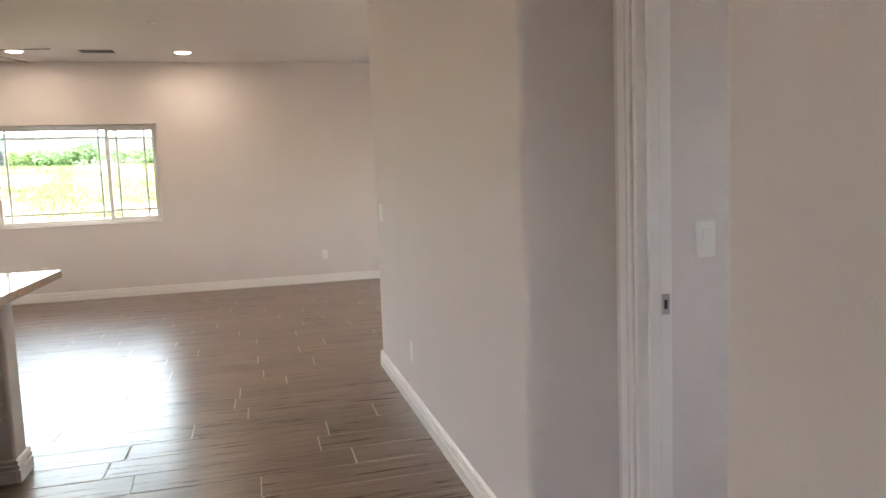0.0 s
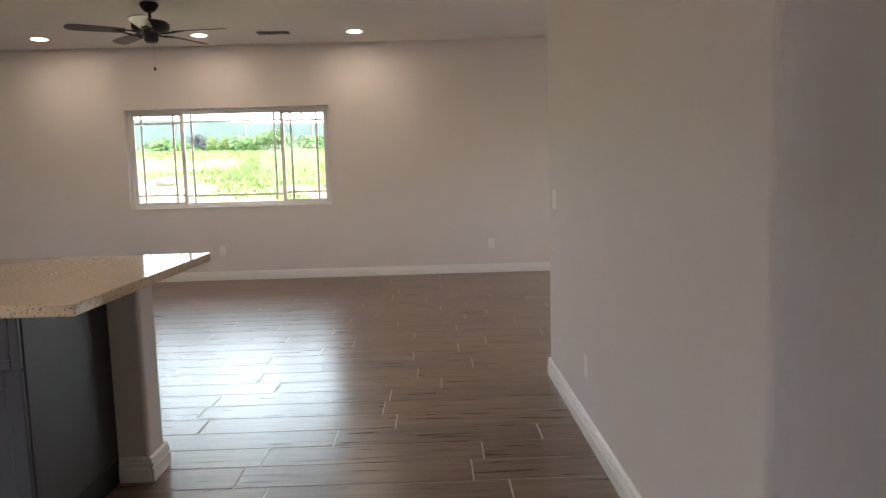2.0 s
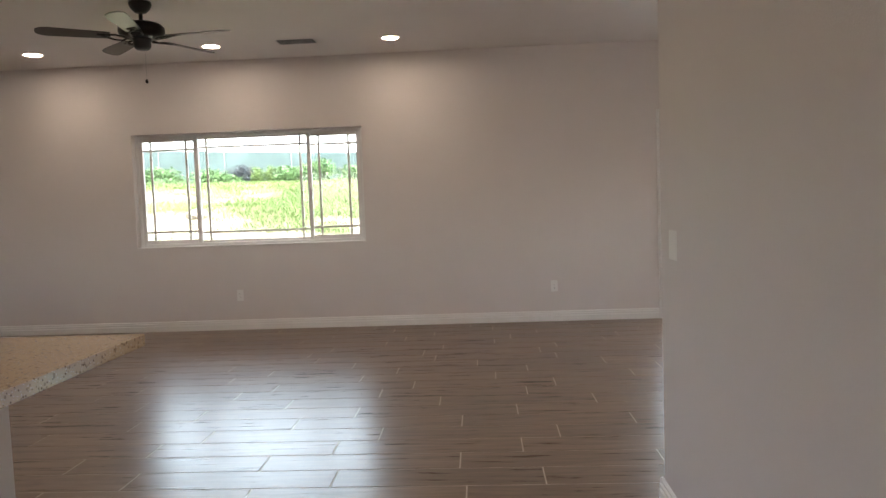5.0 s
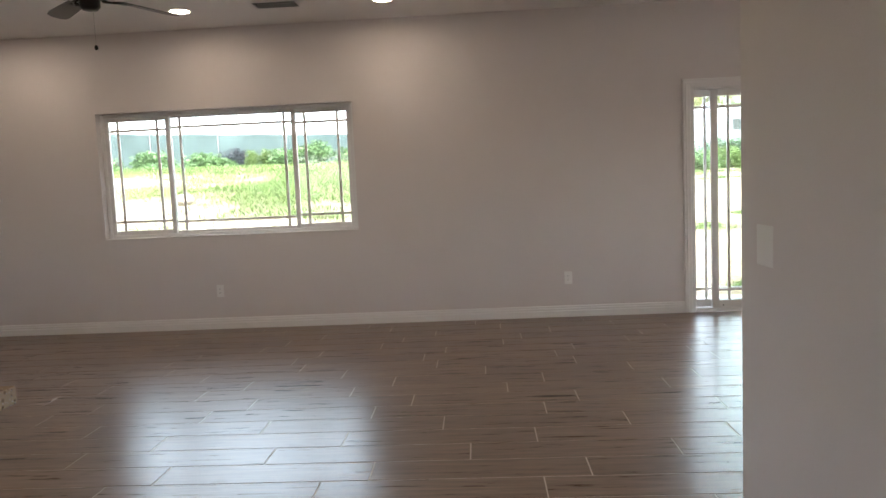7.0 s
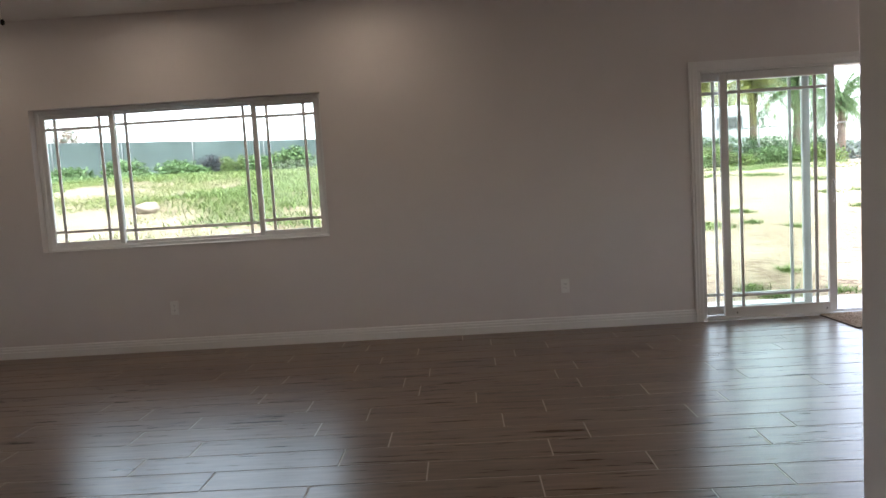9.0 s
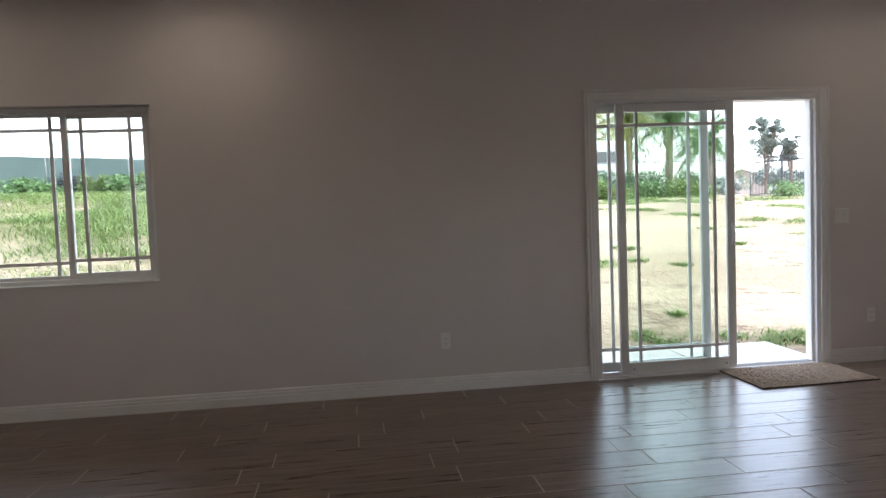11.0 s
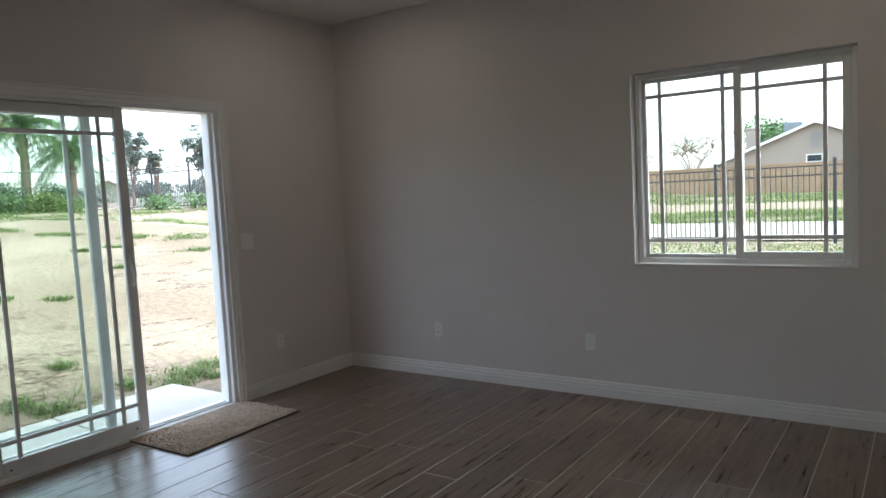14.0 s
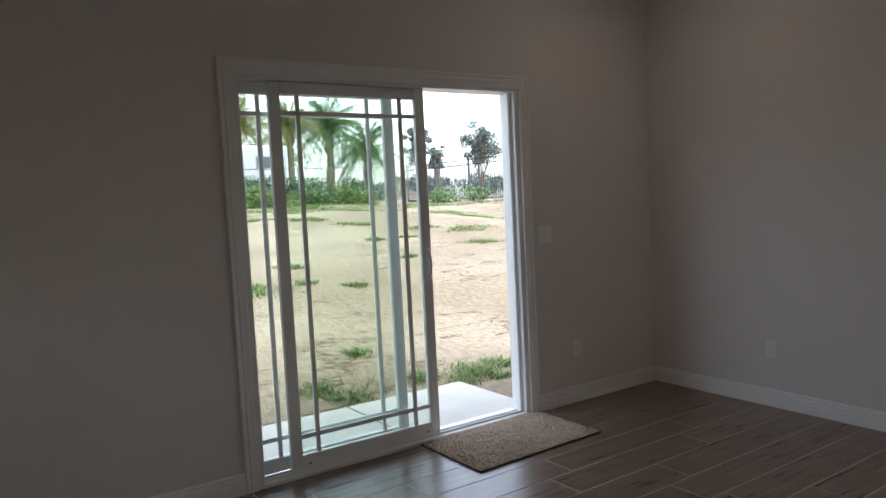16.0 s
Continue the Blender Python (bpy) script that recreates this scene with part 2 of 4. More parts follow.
def soil_material():
    """Pale sandy soil with thin dark brown rills drawn in colour only and stretches of pebbles."""
    m = bpy.data.materials.new("sandy_soil")
    m.use_nodes = True
    N, L, bs = tree_nodes(m)
    geo = N.new("ShaderNodeNewGeometry")
    a = N.new("ShaderNodeTexNoise")
    a.inputs["Scale"].default_value, a.inputs["Detail"].default_value = 0.35, 8
    b = N.new("ShaderNodeTexNoise")
    b.inputs["Scale"].default_value, b.inputs["Detail"].default_value = 14, 6
    c = N.new("ShaderNodeTexNoise")
    c.inputs["Scale"].default_value, c.inputs["Detail"].default_value = 90, 3
    for n in (a, b, c):
        L.new(geo.outputs["Position"], n.inputs["Vector"])
    ramp = N.new("ShaderNodeValToRGB")
    e = ramp.color_ramp.elements
    e[0].position, e[0].color = 0.32, (0.185, 0.143, 0.098, 1)
    e[1].position, e[1].color = 0.62, (0.285, 0.237, 0.172, 1)
    L.new(a.outputs["Fac"], ramp.inputs[0])
    r = N.new("ShaderNodeMapRange")
    r.inputs["From Min"].default_value, r.inputs["From Max"].default_value = 0.3, 0.7
    r.inputs["To Min"].default_value, r.inputs["To Max"].default_value = 0.8, 1.15
    L.new(b.outputs["Fac"], r.inputs["Value"])
    v = N.new("ShaderNodeVectorMath")
    v.operation = "SCALE"
    L.new(ramp.outputs[0], v.inputs[0])
    L.new(r.outputs[0], v.inputs["Scale"])
    L.new(v.outputs[0], bs.inputs["Base Color"])
    mp = N.new("ShaderNodeMapping")
    mp.inputs["Scale"].default_value = (0.45, 1.5, 1)
    mp.inputs["Rotation"].default_value = (0, 0, radians(20))
    L.new(geo.outputs["Position"], mp.inputs["Vector"])
    rl = N.new("ShaderNodeTexNoise")
    rl.inputs["Scale"].default_value, rl.inputs["Detail"].default_value, rl.inputs["Roughness"].default_value = 0.5, 8, 0.68
    L.new(mp.outputs[0], rl.inputs["Vector"])
    df = N.new("ShaderNodeMath")
    df.operation = "COMPARE"
    df.inputs[1].default_value, df.inputs[2].default_value = 0.5, 0.005
    L.new(rl.outputs["Fac"], df.inputs[0])
    gate = N.new("ShaderNodeMath")
    gate.operation = "GREATER_THAN"
    gate.inputs[1].default_value = 0.45
    L.new(a.outputs["Fac"], gate.inputs[0])
    rill = N.new("ShaderNodeMath")
    rill.operation = "MULTIPLY"
    L.new(df.outputs[0], rill.inputs[0])
    L.new(gate.outputs[0], rill.inputs[1])
    dk = N.new("ShaderNodeMix")
    dk.data_type = "RGBA"
    L.new(rill.outputs[0], dk.inputs[0])
    L.new(v.outputs[0], dk.inputs[6])
    dk.inputs[7].default_value = (0.085, 0.062, 0.042, 1)
    L.new(dk.outputs[2], bs.inputs["Base Color"])
    bs.inputs["Roughness"].default_value = 0.95
    bs.inputs["Specular IOR Level"].default_value = 0.1
    ad = N.new("ShaderNodeMath")
    ad.operation = "MULTIPLY_ADD"
    L.new(c.outputs["Fac"], ad.inputs[0])
    ad.inputs[1].default_value = 0.3
    L.new(b.outputs["Fac"], ad.inputs[2])
    bp = N.new("ShaderNodeBump")
    bp.inputs["Strength"].default_value, bp.inputs["Distance"].default_value = 0.8, 0.06
    L.new(ad.outputs[0], bp.inputs["Height"])
    L.new(bp.outputs[0], bs.inputs["Normal"])
    return m


SOIL = soil_material()


def block_material():
    m = material("tan_block", (0.40, 0.275, 0.18), 0.9, var=0.12, scale=2, spec=0.15)
    N, L, bs = tree_nodes(m)
    src = bs.inputs["Base Color"].links[0].from_socket
    co = N.new("ShaderNodeTexCoord")
    sp = N.new("ShaderNodeSeparateXYZ")
    L.new(co.outputs["Object"], sp.inputs[0])
    cb = N.new("ShaderNodeCombineXYZ")
    L.new(sp.outputs["Y"], cb.inputs["X"])
    L.new(sp.outputs["Z"], cb.inputs["Y"])
    br = N.new("ShaderNodeTexBrick")
    br.inputs["Scale"].default_value = 1.0
    br.inputs["Brick Width"].default_value, br.inputs["Row Height"].default_value, br.inputs["Mortar Size"].default_value = 0.4, 0.2, 0.012
    br.inputs["Color1"].default_value, br.inputs["Color2"].default_value, br.inputs["Mortar"].default_value = (1, 1, 1, 1), (0.85, 0.85, 0.85, 1), (0.6, 0.6, 0.6, 1)
    L.new(cb.outputs[0], br.inputs["Vector"])
    v = N.new("ShaderNodeVectorMath")
    v.operation = "MULTIPLY"
    L.new(src, v.inputs[0])
    L.new(br.outputs["Color"], v.inputs[1])
    L.new(v.outputs[0], bs.inputs["Base Color"])
    return m


BLOCK = block_material()
ROADDIRT = material("pale_road_dirt", (0.29, 0.255, 0.215), 0.95, var=0.2, scale=0.8, bump=0.4, spec=0.1)

# ---- mesh helpers ----
def box(bm, x0, x1, y0, y1, z0, z1, bevel=0.0, seg=1):
    """Adds a box to bm, with its edges rounded by bevel."""
    vs = [bm.verts.new((x, y, z)) for z in (z0, z1) for y in (y0, y1) for x in (x0, x1)]
    fs = [bm.faces.new([vs[i] for i in q]) for q in ((0, 2, 3, 1), (4, 5, 7, 6), (0, 1, 5, 4), (2, 6, 7, 3), (0, 4, 6, 2), (1, 3, 7, 5))]
    if bevel:
        bmesh.ops.bevel(bm, geom=list({e for f in fs for e in f.edges}), offset=bevel, segments=seg, affect="EDGES", profile=0.5)
    return bm


def boxes(*specs, bevel=0.0, seg=1):
    bm = bmesh.new()
    for s in specs:
        box(bm, *s, bevel=bevel, seg=seg)
    return bm


def lathe(bm, profile, n=24, cx=0.0, cy=0.0):
    """Turns a profile of (radius, z) about the upright axis through cx, cy."""
    rings = []
    for r, z in profile:
        rings.append([bm.verts.new((cx + r * math.cos(2 * math.pi * k / n), cy + r * math.sin(2 * math.pi * k / n), z)) for k in range(n)])
    for a, b in zip(rings, rings[1:]):
        for k in range(n):
            bm.faces.new((a[k], a[(k + 1) % n], b[(k + 1) % n], b[k]))
    bm.faces.new(rings[0][::-1])
    bm.faces.new(rings[-1])
    bmesh.ops.recalc_face_normals(bm, faces=bm.faces)
    return bm


def prism(bm, pts, z0, z1, round_at=(), r=0.02):
    """Extrudes a plan outline from z0 to z1, rounding the upright edges at the named corners."""
    lo = [bm.verts.new((x, y, z0)) for x, y in pts]
    hi = [bm.verts.new((x, y, z1)) for x, y in pts]
    n = len(pts)
    bm.faces.new(lo[::-1])
    bm.faces.new(hi)
    for k in range(n):
        bm.faces.new((lo[k], lo[(k + 1) % n], hi[(k + 1) % n], hi[k]))
    if round_at:
        es = [e for e in bm.edges if any({e.verts[0], e.verts[1]} == {lo[k], hi[k]} for k in round_at)]
        bmesh.ops.bevel(bm, geom=es, offset=r, segments=5, affect="EDGES", profile=0.5)
    bmesh.ops.recalc_face_normals(bm, faces=bm.faces)
    return bm


def tube(bm, pts, r0, r1=None, n=6):
    """A tapering tube along a line of points."""
    r1 = r0 if r1 is None else r1
    rings = []
    P = [Vector(p) for p in pts]
    for i, p in enumerate(P):
        d = (P[min(i + 1, len(P) - 1)] - P[max(i - 1, 0)]).normalized()
        a = d.cross(Vector((0.31, 0.17, 0.93)))
        if a.length < 0.05:
            a = d.cross(Vector((1, 0, 0)))
        a.normalize()
        b = d.cross(a)
        r = r0 + (r1 - r0) * i / max(1, len(P) - 1)
        rings.append([bm.verts.new(p + (a * math.cos(2 * math.pi * k / n) + b * math.sin(2 * math.pi * k / n)) * r) for k in range(n)])
    for u, v in zip(rings, rings[1:]):
        for k in range(n):
            bm.faces.new((u[k], u[(k + 1) % n], v[(k + 1) % n], v[k]))
    bm.faces.new(rings[0][::-1])
    bm.faces.new(rings[-1])
    return bm


def mesh_of(bm, mat, name, smooth=False):
    bmesh.ops.recalc_face_normals(bm, faces=bm.faces)
    me = bpy.data.meshes.new(name)
    bm.to_mesh(me)
    bm.free()
    me.materials.append(mat)
    if smooth:
        for p in me.polygons:
            p.use_smooth = True
    return me


def part(name, bm, mat, parent=None, label="", smooth=False):
    ob = new(name, mesh_of(bm, mat, name, smooth))
    if parent is not None:
        ob.parent = parent
    return tagged(ob, label)


def structure(name, bm, mat, label, category="wall", smooth=False):
    return tagged(part(name, bm, mat, None, "", smooth), label, category, "", "structure")


def thing(name, label, category, m=None, group=""):
    ob = new(name)
    if m is not None:
        ob.matrix_basis = m
    return tagged(ob, label, category, group)


def set_pose(ob, m):
    ob.matrix_basis = m
    return ob

# ---- the house: plan ----
XL, XR, YB, YF, H = -8.6, 3.06, 0.0, -10.6, 2.813     # room: left, right, back, front, ceiling
T = 0.16                                              # outer wall thickness
HX, HY = -1.092, -4.43                               # corner of the hall wall
W1 = (-5.435, -3.0, 0.895, 2.085)                     # wide window in the back wall
W2 = (-3.715, -2.478, 0.893, 2.093)                   # square window in the side wall
D1 = (0.065, 1.86, 2.055)                              # sliding door opening


def wall_with_openings(name, length0, length1, holes, along, inner, outer, label, z1=H):
    """A wall between two planes with rectangular holes cut right through, built of butted blocks."""
    bm = bmesh.new()
    cur = length0
    def add(a, b, z0, zz):
        if b - a > 1e-4 and zz - z0 > 1e-4:
            if along == "x":
                box(bm, a, b, inner, outer, z0, zz)
            else:
                box(bm, inner, outer, a, b, z0, zz)
    for a, b, z0, zz in sorted(holes):
        add(cur, a, 0, z1)
        add(a, b, 0, z0)
        add(a, b, zz, z1)
        cur = b
    add(cur, length1, 0, z1)
    bmesh.ops.remove_doubles(bm, verts=bm.verts, dist=1e-5)
    return structure(name, bm, WALL, label)


wall_with_openings("wall_north", XL - T, XR + T, [W1, (D1[0], D1[1], 0, D1[2])], "x", YB, YB + T, "warm white textured back wall with window and sliding door")
# the second opening is unseen, added and sized to let sky light into the small room
wall_with_openings("wall_east", YF - T, YB - 0.0, [W2, (-9.7, -8.6, 1.5, 2.2)], "y", XR, XR + T, "warm white textured side wall with a square window")
wall_with_openings("wall_west", YF - T, YB, [], "y", XL - T, XL, "plain warm white wall")
# wall out of view; its opening is added to let fill daylight in from behind
wall_with_openings("wall_south", XL, XR, [(-6.4, -4.8, 0.9, 2.1)], "x", YF - T, YF, "plain warm white wall")

# hall wall: living room face, hall face, return towards the side door
pts = [(HX, HY), (XR, HY), (XR, HY - 0.12), (HX + 0.12, HY - 0.12), (HX + 0.12, -7.10), (-0.772, -7.10), (-0.772, -7.225), (HX, -7.225)]
structure("wall_hall", prism(bmesh.new(), pts, 0, H, (0, 7), 0.022), WALL, "warm white textured wall with rounded corners beside the hall", smooth=False)
pts = [(-1.31, -8.5), (-0.772, -8.5), (-0.772, -8.62), (-1.19, -8.62), (-1.19, YF), (-1.31, YF)]
structure("wall_entry", prism(bmesh.new(), pts, 0, H, (0,), 0.022), WALL, "warm white textured wall beside the side door")
# wall holding the side door, and the room behind it
structure("wall_side_door", boxes((-0.772, -0.652, -7.335, -7.10, 0, H), (-0.772, -0.652, -8.62, -8.20, 0, H), (-0.772, -0.652, -8.20, -7.335, 2.04, H)), WALL, "warm white wall around the side doorway")
structure("wall_side_room", boxes((-0.652, XR, -7.35, -7.225, 0, H), (-0.652, XR, -10.2, -10.08, 0, H), (-0.652, -0.56, -10.08, -8.62, 0, H)), WALL, "pale wall of the small room behind the doorway")

structure("ceiling", boxes((XL - T, XR + T, YF - T, YB + T, H, H + 0.22)), CEIL, "off-white lightly textured flat ceiling", "ceiling")
structure("floor_base", boxes((XL, XR, YF, YB, -0.16, -0.0016)), GROUT, "pale grout bed between wood-look floor tiles", "floor")
# unseen slab over the whole house, added to block the sun
structure("eave", boxes((XL - 0.5, XR + 0.5, YF - 0.5, YB + 0.5, H + 0.22, H + 0.30)), TRIM, "plain flat unseen roof slab that keeps the sun out", "roof")


# ---- baseboards ----
def baseboard(p0, p1, normal, ext0=0.0, ext1=0.0):
    """A moulded baseboard along the wall foot from p0 to p1; normal points into the room."""
    p0, p1, nrm = Vector((*p0, 0)), Vector((*p1, 0)), Vector((*normal, 0))
    d = (p1 - p0).normalized()
    p0, p1 = p0 - d * ext0, p1 + d * ext1
    prof = [(0.0, 0.001), (0.017, 0.001), (0.017, 0.058), (0.009, 0.061), (0.009, 0.065), (0.0145, 0.068), (0.0145, 0.082), (0.007, 0.085), (0.007, 0.089), (0.010, 0.091), (0.010, 0.099), (0.005, 0.106), (0.0, 0.108)]
    bm = bmesh.new()
    a = [bm.verts.new(p0 + nrm * u + Vector((0, 0, z))) for u, z in prof]
    b = [bm.verts.new(p1 + nrm * u + Vector((0, 0, z))) for u, z in prof]
    n = len(prof)
    for k in range(n):
        bm.faces.new((a[k], b[k], b[(k + 1) % n], a[(k + 1) % n]))
    bm.faces.new(a[::-1])
    bm.faces.new(b)
    return structure("baseboard", bm, TRIM, "white moulded baseboard along the wall foot", "baseboard")


baseboard((XL, 0), (0.0, 0), (0, -1))
baseboard((1.928, 0), (XR, 0), (0, -1))
baseboard((XR, 0), (XR, HY), (-1, 0))
baseboard((HX, HY), (XR, HY), (0, 1), 0.013)
baseboard((HX, HY), (HX, -7.225), (-1, 0), 0.013, 0.013)
baseboard((HX, -7.225), (-0.772, -7.225), (0, -1), 0.013)
baseboard((-1.31, -8.5), (-1.31, YF), (-1, 0), 0.013)
baseboard((XL, 0), (XL, YF), (1, 0))

# side doorway: casing, jamb, stop, strike plate
doorway = tagged(new("door_1"), "white painted door frame without its door", "doorway", "", "structure")
part("casing", boxes((-0.786, -0.772, -7.335, -7.268, 0, 2.10), (-0.792, -0.786, -7.32, -7.28, 0, 2.10), bevel=0.003), TRIM, doorway)
part("casing", boxes((-0.786, -0.772, -8.205, -8.15, 0, 2.10), bevel=0.003), TRIM, doorway)
part("casing", boxes((-0.786, -0.772, -8.182, -7.335, 2.03, 2.10), bevel=0.003), TRIM, doorway)
part("jamb", boxes((-0.772, -0.65, -7.353, -7.335, 0, 2.04), bevel=0.002), TRIM, doorway)
part("jamb", boxes((-0.772, -0.65, -8.20, -8.182, 0, 2.04), bevel=0.002), TRIM, doorway)
part("door_stop", boxes((-0.737, -0.697, -7.365, -7.353, 0, 2.03), bevel=0.003), TRIM, doorway)
strike = part("strike_plate", boxes((-0.687, -0.66, -7.3555, -7.353, 0.85, 0.915), bevel=0.001), STEEL, doorway, "brushed steel strike plate")
# a dark box on the plate paints the shade of the latch hole
part("latch_hole", boxes((-0.680, -0.669, -7.3565, -7.3555, 0.868, 0.897)), SLOT, strike)


# ---- windows and sliding door (local x along the wall, y outwards, z up) ----
def ring(x0, x1, z0, z1, w, y0, y1, bevel=0.004, wb=None):
    wb = wb or w
    return boxes((x0, x0 + w, y0, y1, z0, z1), (x1 - w, x1, y0, y1, z0, z1), (x0 + w, x1 - w, y0, y1, z1 - w, z1), (x0 + w, x1 - w, y0, y1, z0, z0 + wb), bevel=bevel)


def sash(parent, name, x0, x1, z0, z1, w, y0, y1, inset, wb=None, bar=0.023):
    """A glazed frame with two upright and two level grille bars near its edges."""
    s = part(name, ring(x0, x1, z0, z1, w, y0, y1, 0.004, wb), VINYL, parent)
    wb = wb or w
    yc = (y0 + y1) / 2
    p = part("pane", boxes((x0 + w - 0.004, x1 - w + 0.004, yc - 0.003, yc + 0.003, z0 + wb - 0.004, z1 - w + 0.004)), GLASS, s, "clear glass")
    p.visible_shadow = False
    a, b, lo, hi = x0 + w, x1 - w, z0 + wb, z1 - w
    for x in (a + inset, b - inset):
        part("grille_bar", boxes((x - bar / 2, x + bar / 2, yc - 0.008, yc + 0.008, lo, hi), bevel=0.002), VINYL, s)
    for z in (lo + inset, hi - inset):
        part("grille_bar", boxes((a, b, yc - 0.0075, yc + 0.0075, z - bar / 2, z + bar / 2), bevel=0.002), VINYL, s)
    return s


def finger_latch(parent, x, y, z):
    bm = boxes((x - 0.009, x + 0.009, y - 0.012, y, z - 0.045, z + 0.045), bevel=0.006, seg=2)
    part("latch", bm, VINYL, parent, "small white sash latch")


w1 = tagged(new("window_1"), "wide white vinyl three-part sliding window with grilles", "window", "", "structure")
a, b, lo, hi = W1
part("window_frame", ring(a + 0.003, b - 0.003, lo + 0.003, hi - 0.003, 0.034, 0.07, 0.15), VINYL, w1)
s = sash(w1, "sash", a + 0.034, -4.765, lo + 0.034, hi - 0.034, 0.042, 0.078, 0.108, 0.085)
finger_latch(s, -4.787, 0.078, 1.47)
sash(w1, "fixed_light", -4.80, -3.565, lo + 0.030, hi - 0.030, 0.030, 0.112, 0.142, 0.085)
s = sash(w1, "sash", -3.60, b - 0.034, lo + 0.034, hi - 0.034, 0.042, 0.078, 0.108, 0.085)
finger_latch(s, -3.578, 0.078, 1.47)
part("window_sill", boxes((a + 0.002, b - 0.002, -0.006, 0.069, lo + 0.0005, lo + 0.008), bevel=0.002), TRIM, w1)

w2 = tagged(set_pose(new("window_2"), pose(XR, 0, 0, 0, 0, -90)), "square white vinyl two-part sliding window with grilles", "window", "", "structure")
a, b, lo, hi = -W2[1], -W2[0], W2[2], W2[3]
part("window_frame", ring(a + 0.003, b - 0.003, lo + 0.003, hi - 0.003, 0.034, 0.07, 0.15), VINYL, w2)
mid = (a + b) / 2
sash(w2, "fixed_light", a + 0.030, mid + 0.02, lo + 0.030, hi - 0.030, 0.030, 0.112, 0.142, 0.085)
s = sash(w2, "sash", mid - 0.025, b - 0.034, lo + 0.034, hi - 0.034, 0.045, 0.078, 0.108, 0.085)
finger_latch(s, mid - 0.003, 0.078, 1.47)
part("window_sill", boxes((a + 0.002, b - 0.002, -0.006, 0.069, lo + 0.0005, lo + 0.008), bevel=0.002), TRIM, w2)

d = tagged(new("door_2"), "white vinyl sliding glass patio door standing open", "sliding door", "", "structure")
a, b, hi = D1
for spec in ((a - 0.066, a + 0.004, -0.016, 0.0, 0.0, hi + 0.07), (b - 0.004, b + 0.066, -0.016, 0.0, 0.0, hi + 0.07), (a + 0.004, b - 0.004, -0.016, 0.0, hi - 0.004, hi + 0.07)):
    bm = boxes(spec, bevel=0.004)
    x0, x1, y0, y1, z0, z1 = spec
    if x1 - x0 < 0.2:
        outer = x0 if x0 < 1 else x1
        o = 0.014 if x0 < 1 else -0.014
        box(bm, min(outer, outer + o), max(outer, outer + o), -0.024, -0.014, z0, z1, 0.003)
        box(bm, (x0 + x1) / 2 - 0.012, (x0 + x1) / 2 + 0.004, -0.021, -0.014, z0, z1 - 0.03, 0.003)
    else:
        box(bm, x0 - 0.07, x1 + 0.07, -0.0235, -0.0145, z1 - 0.014, z1 - 0.001, 0.003)
        box(bm, x0 - 0.03, x1 + 0.03, -0.021, -0.014, z0 + 0.028, z0 + 0.044, 0.003)
    part("casing", bm, TRIM, d)
part("door_frame", boxes((a, a + 0.035, 0.0, 0.14, 0, hi), (b - 0.035, b, 0.0, 0.14, 0, hi), (a + 0.035, b - 0.035, 0.0, 0.14, hi - 0.022, hi), bevel=0.003), VINYL, d)
part("door_track", boxes((a + 0.035, b - 0.035, -0.004, 0.15, 0.0, 0.018), (a + 0.035, b - 0.035, 0.030, 0.034, 0.018, 0.030), (a + 0.035, b - 0.035, 0.074, 0.080, 0.018, 0.030), bevel=0.001), VINYL, d)
part("track_rail", boxes((b - 0.06, b - 0.035, 0.03, 0.07, 0.02, hi - 0.023), bevel=0.003), VINYL, d)
sash(d, "fixed_panel", a + 0.004, 1.005, 0.03, hi - 0.023, 0.062, 0.084, 0.118, 0.095, 0.075)
sp = sash(d, "sliding_panel", 0.262, 1.187, 0.026, hi - 0.024, 0.062, 0.036, 0.070, 0.095, 0.075)
bm = tube(bmesh.new(), [(1.156, 0.036 - 0.035 * math.sin(math.pi * k / 10) ** 0.6 - 0.002, 0.945 + 0.017 * k) for k in range(11)], 0.0075, n=8)
part("handle", bm, VINYL, sp, "white D-shaped pull handle", True)
part("lock_plate", boxes((1.137, 1.177, 0.030, 0.036, 0.92, 1.14), bevel=0.003), VINYL, sp)
for x in (0.36, 1.10):
    bm = bmesh.new()
    lathe(bm, [(0.006, 0.0), (0.006, 0.002)], 10)
    o = part("roller_screw", bm, SLOT, sp)
    o.matrix_basis = pose(x, 0.036, 0.052, 90, 0, 0)
bm = boxes((b - 0.0365, b - 0.035, 0.045, 0.06, 0.95, 1.12), bevel=0.0005)
part("strike_plate", bm, STEEL, d, "steel lock keeper")


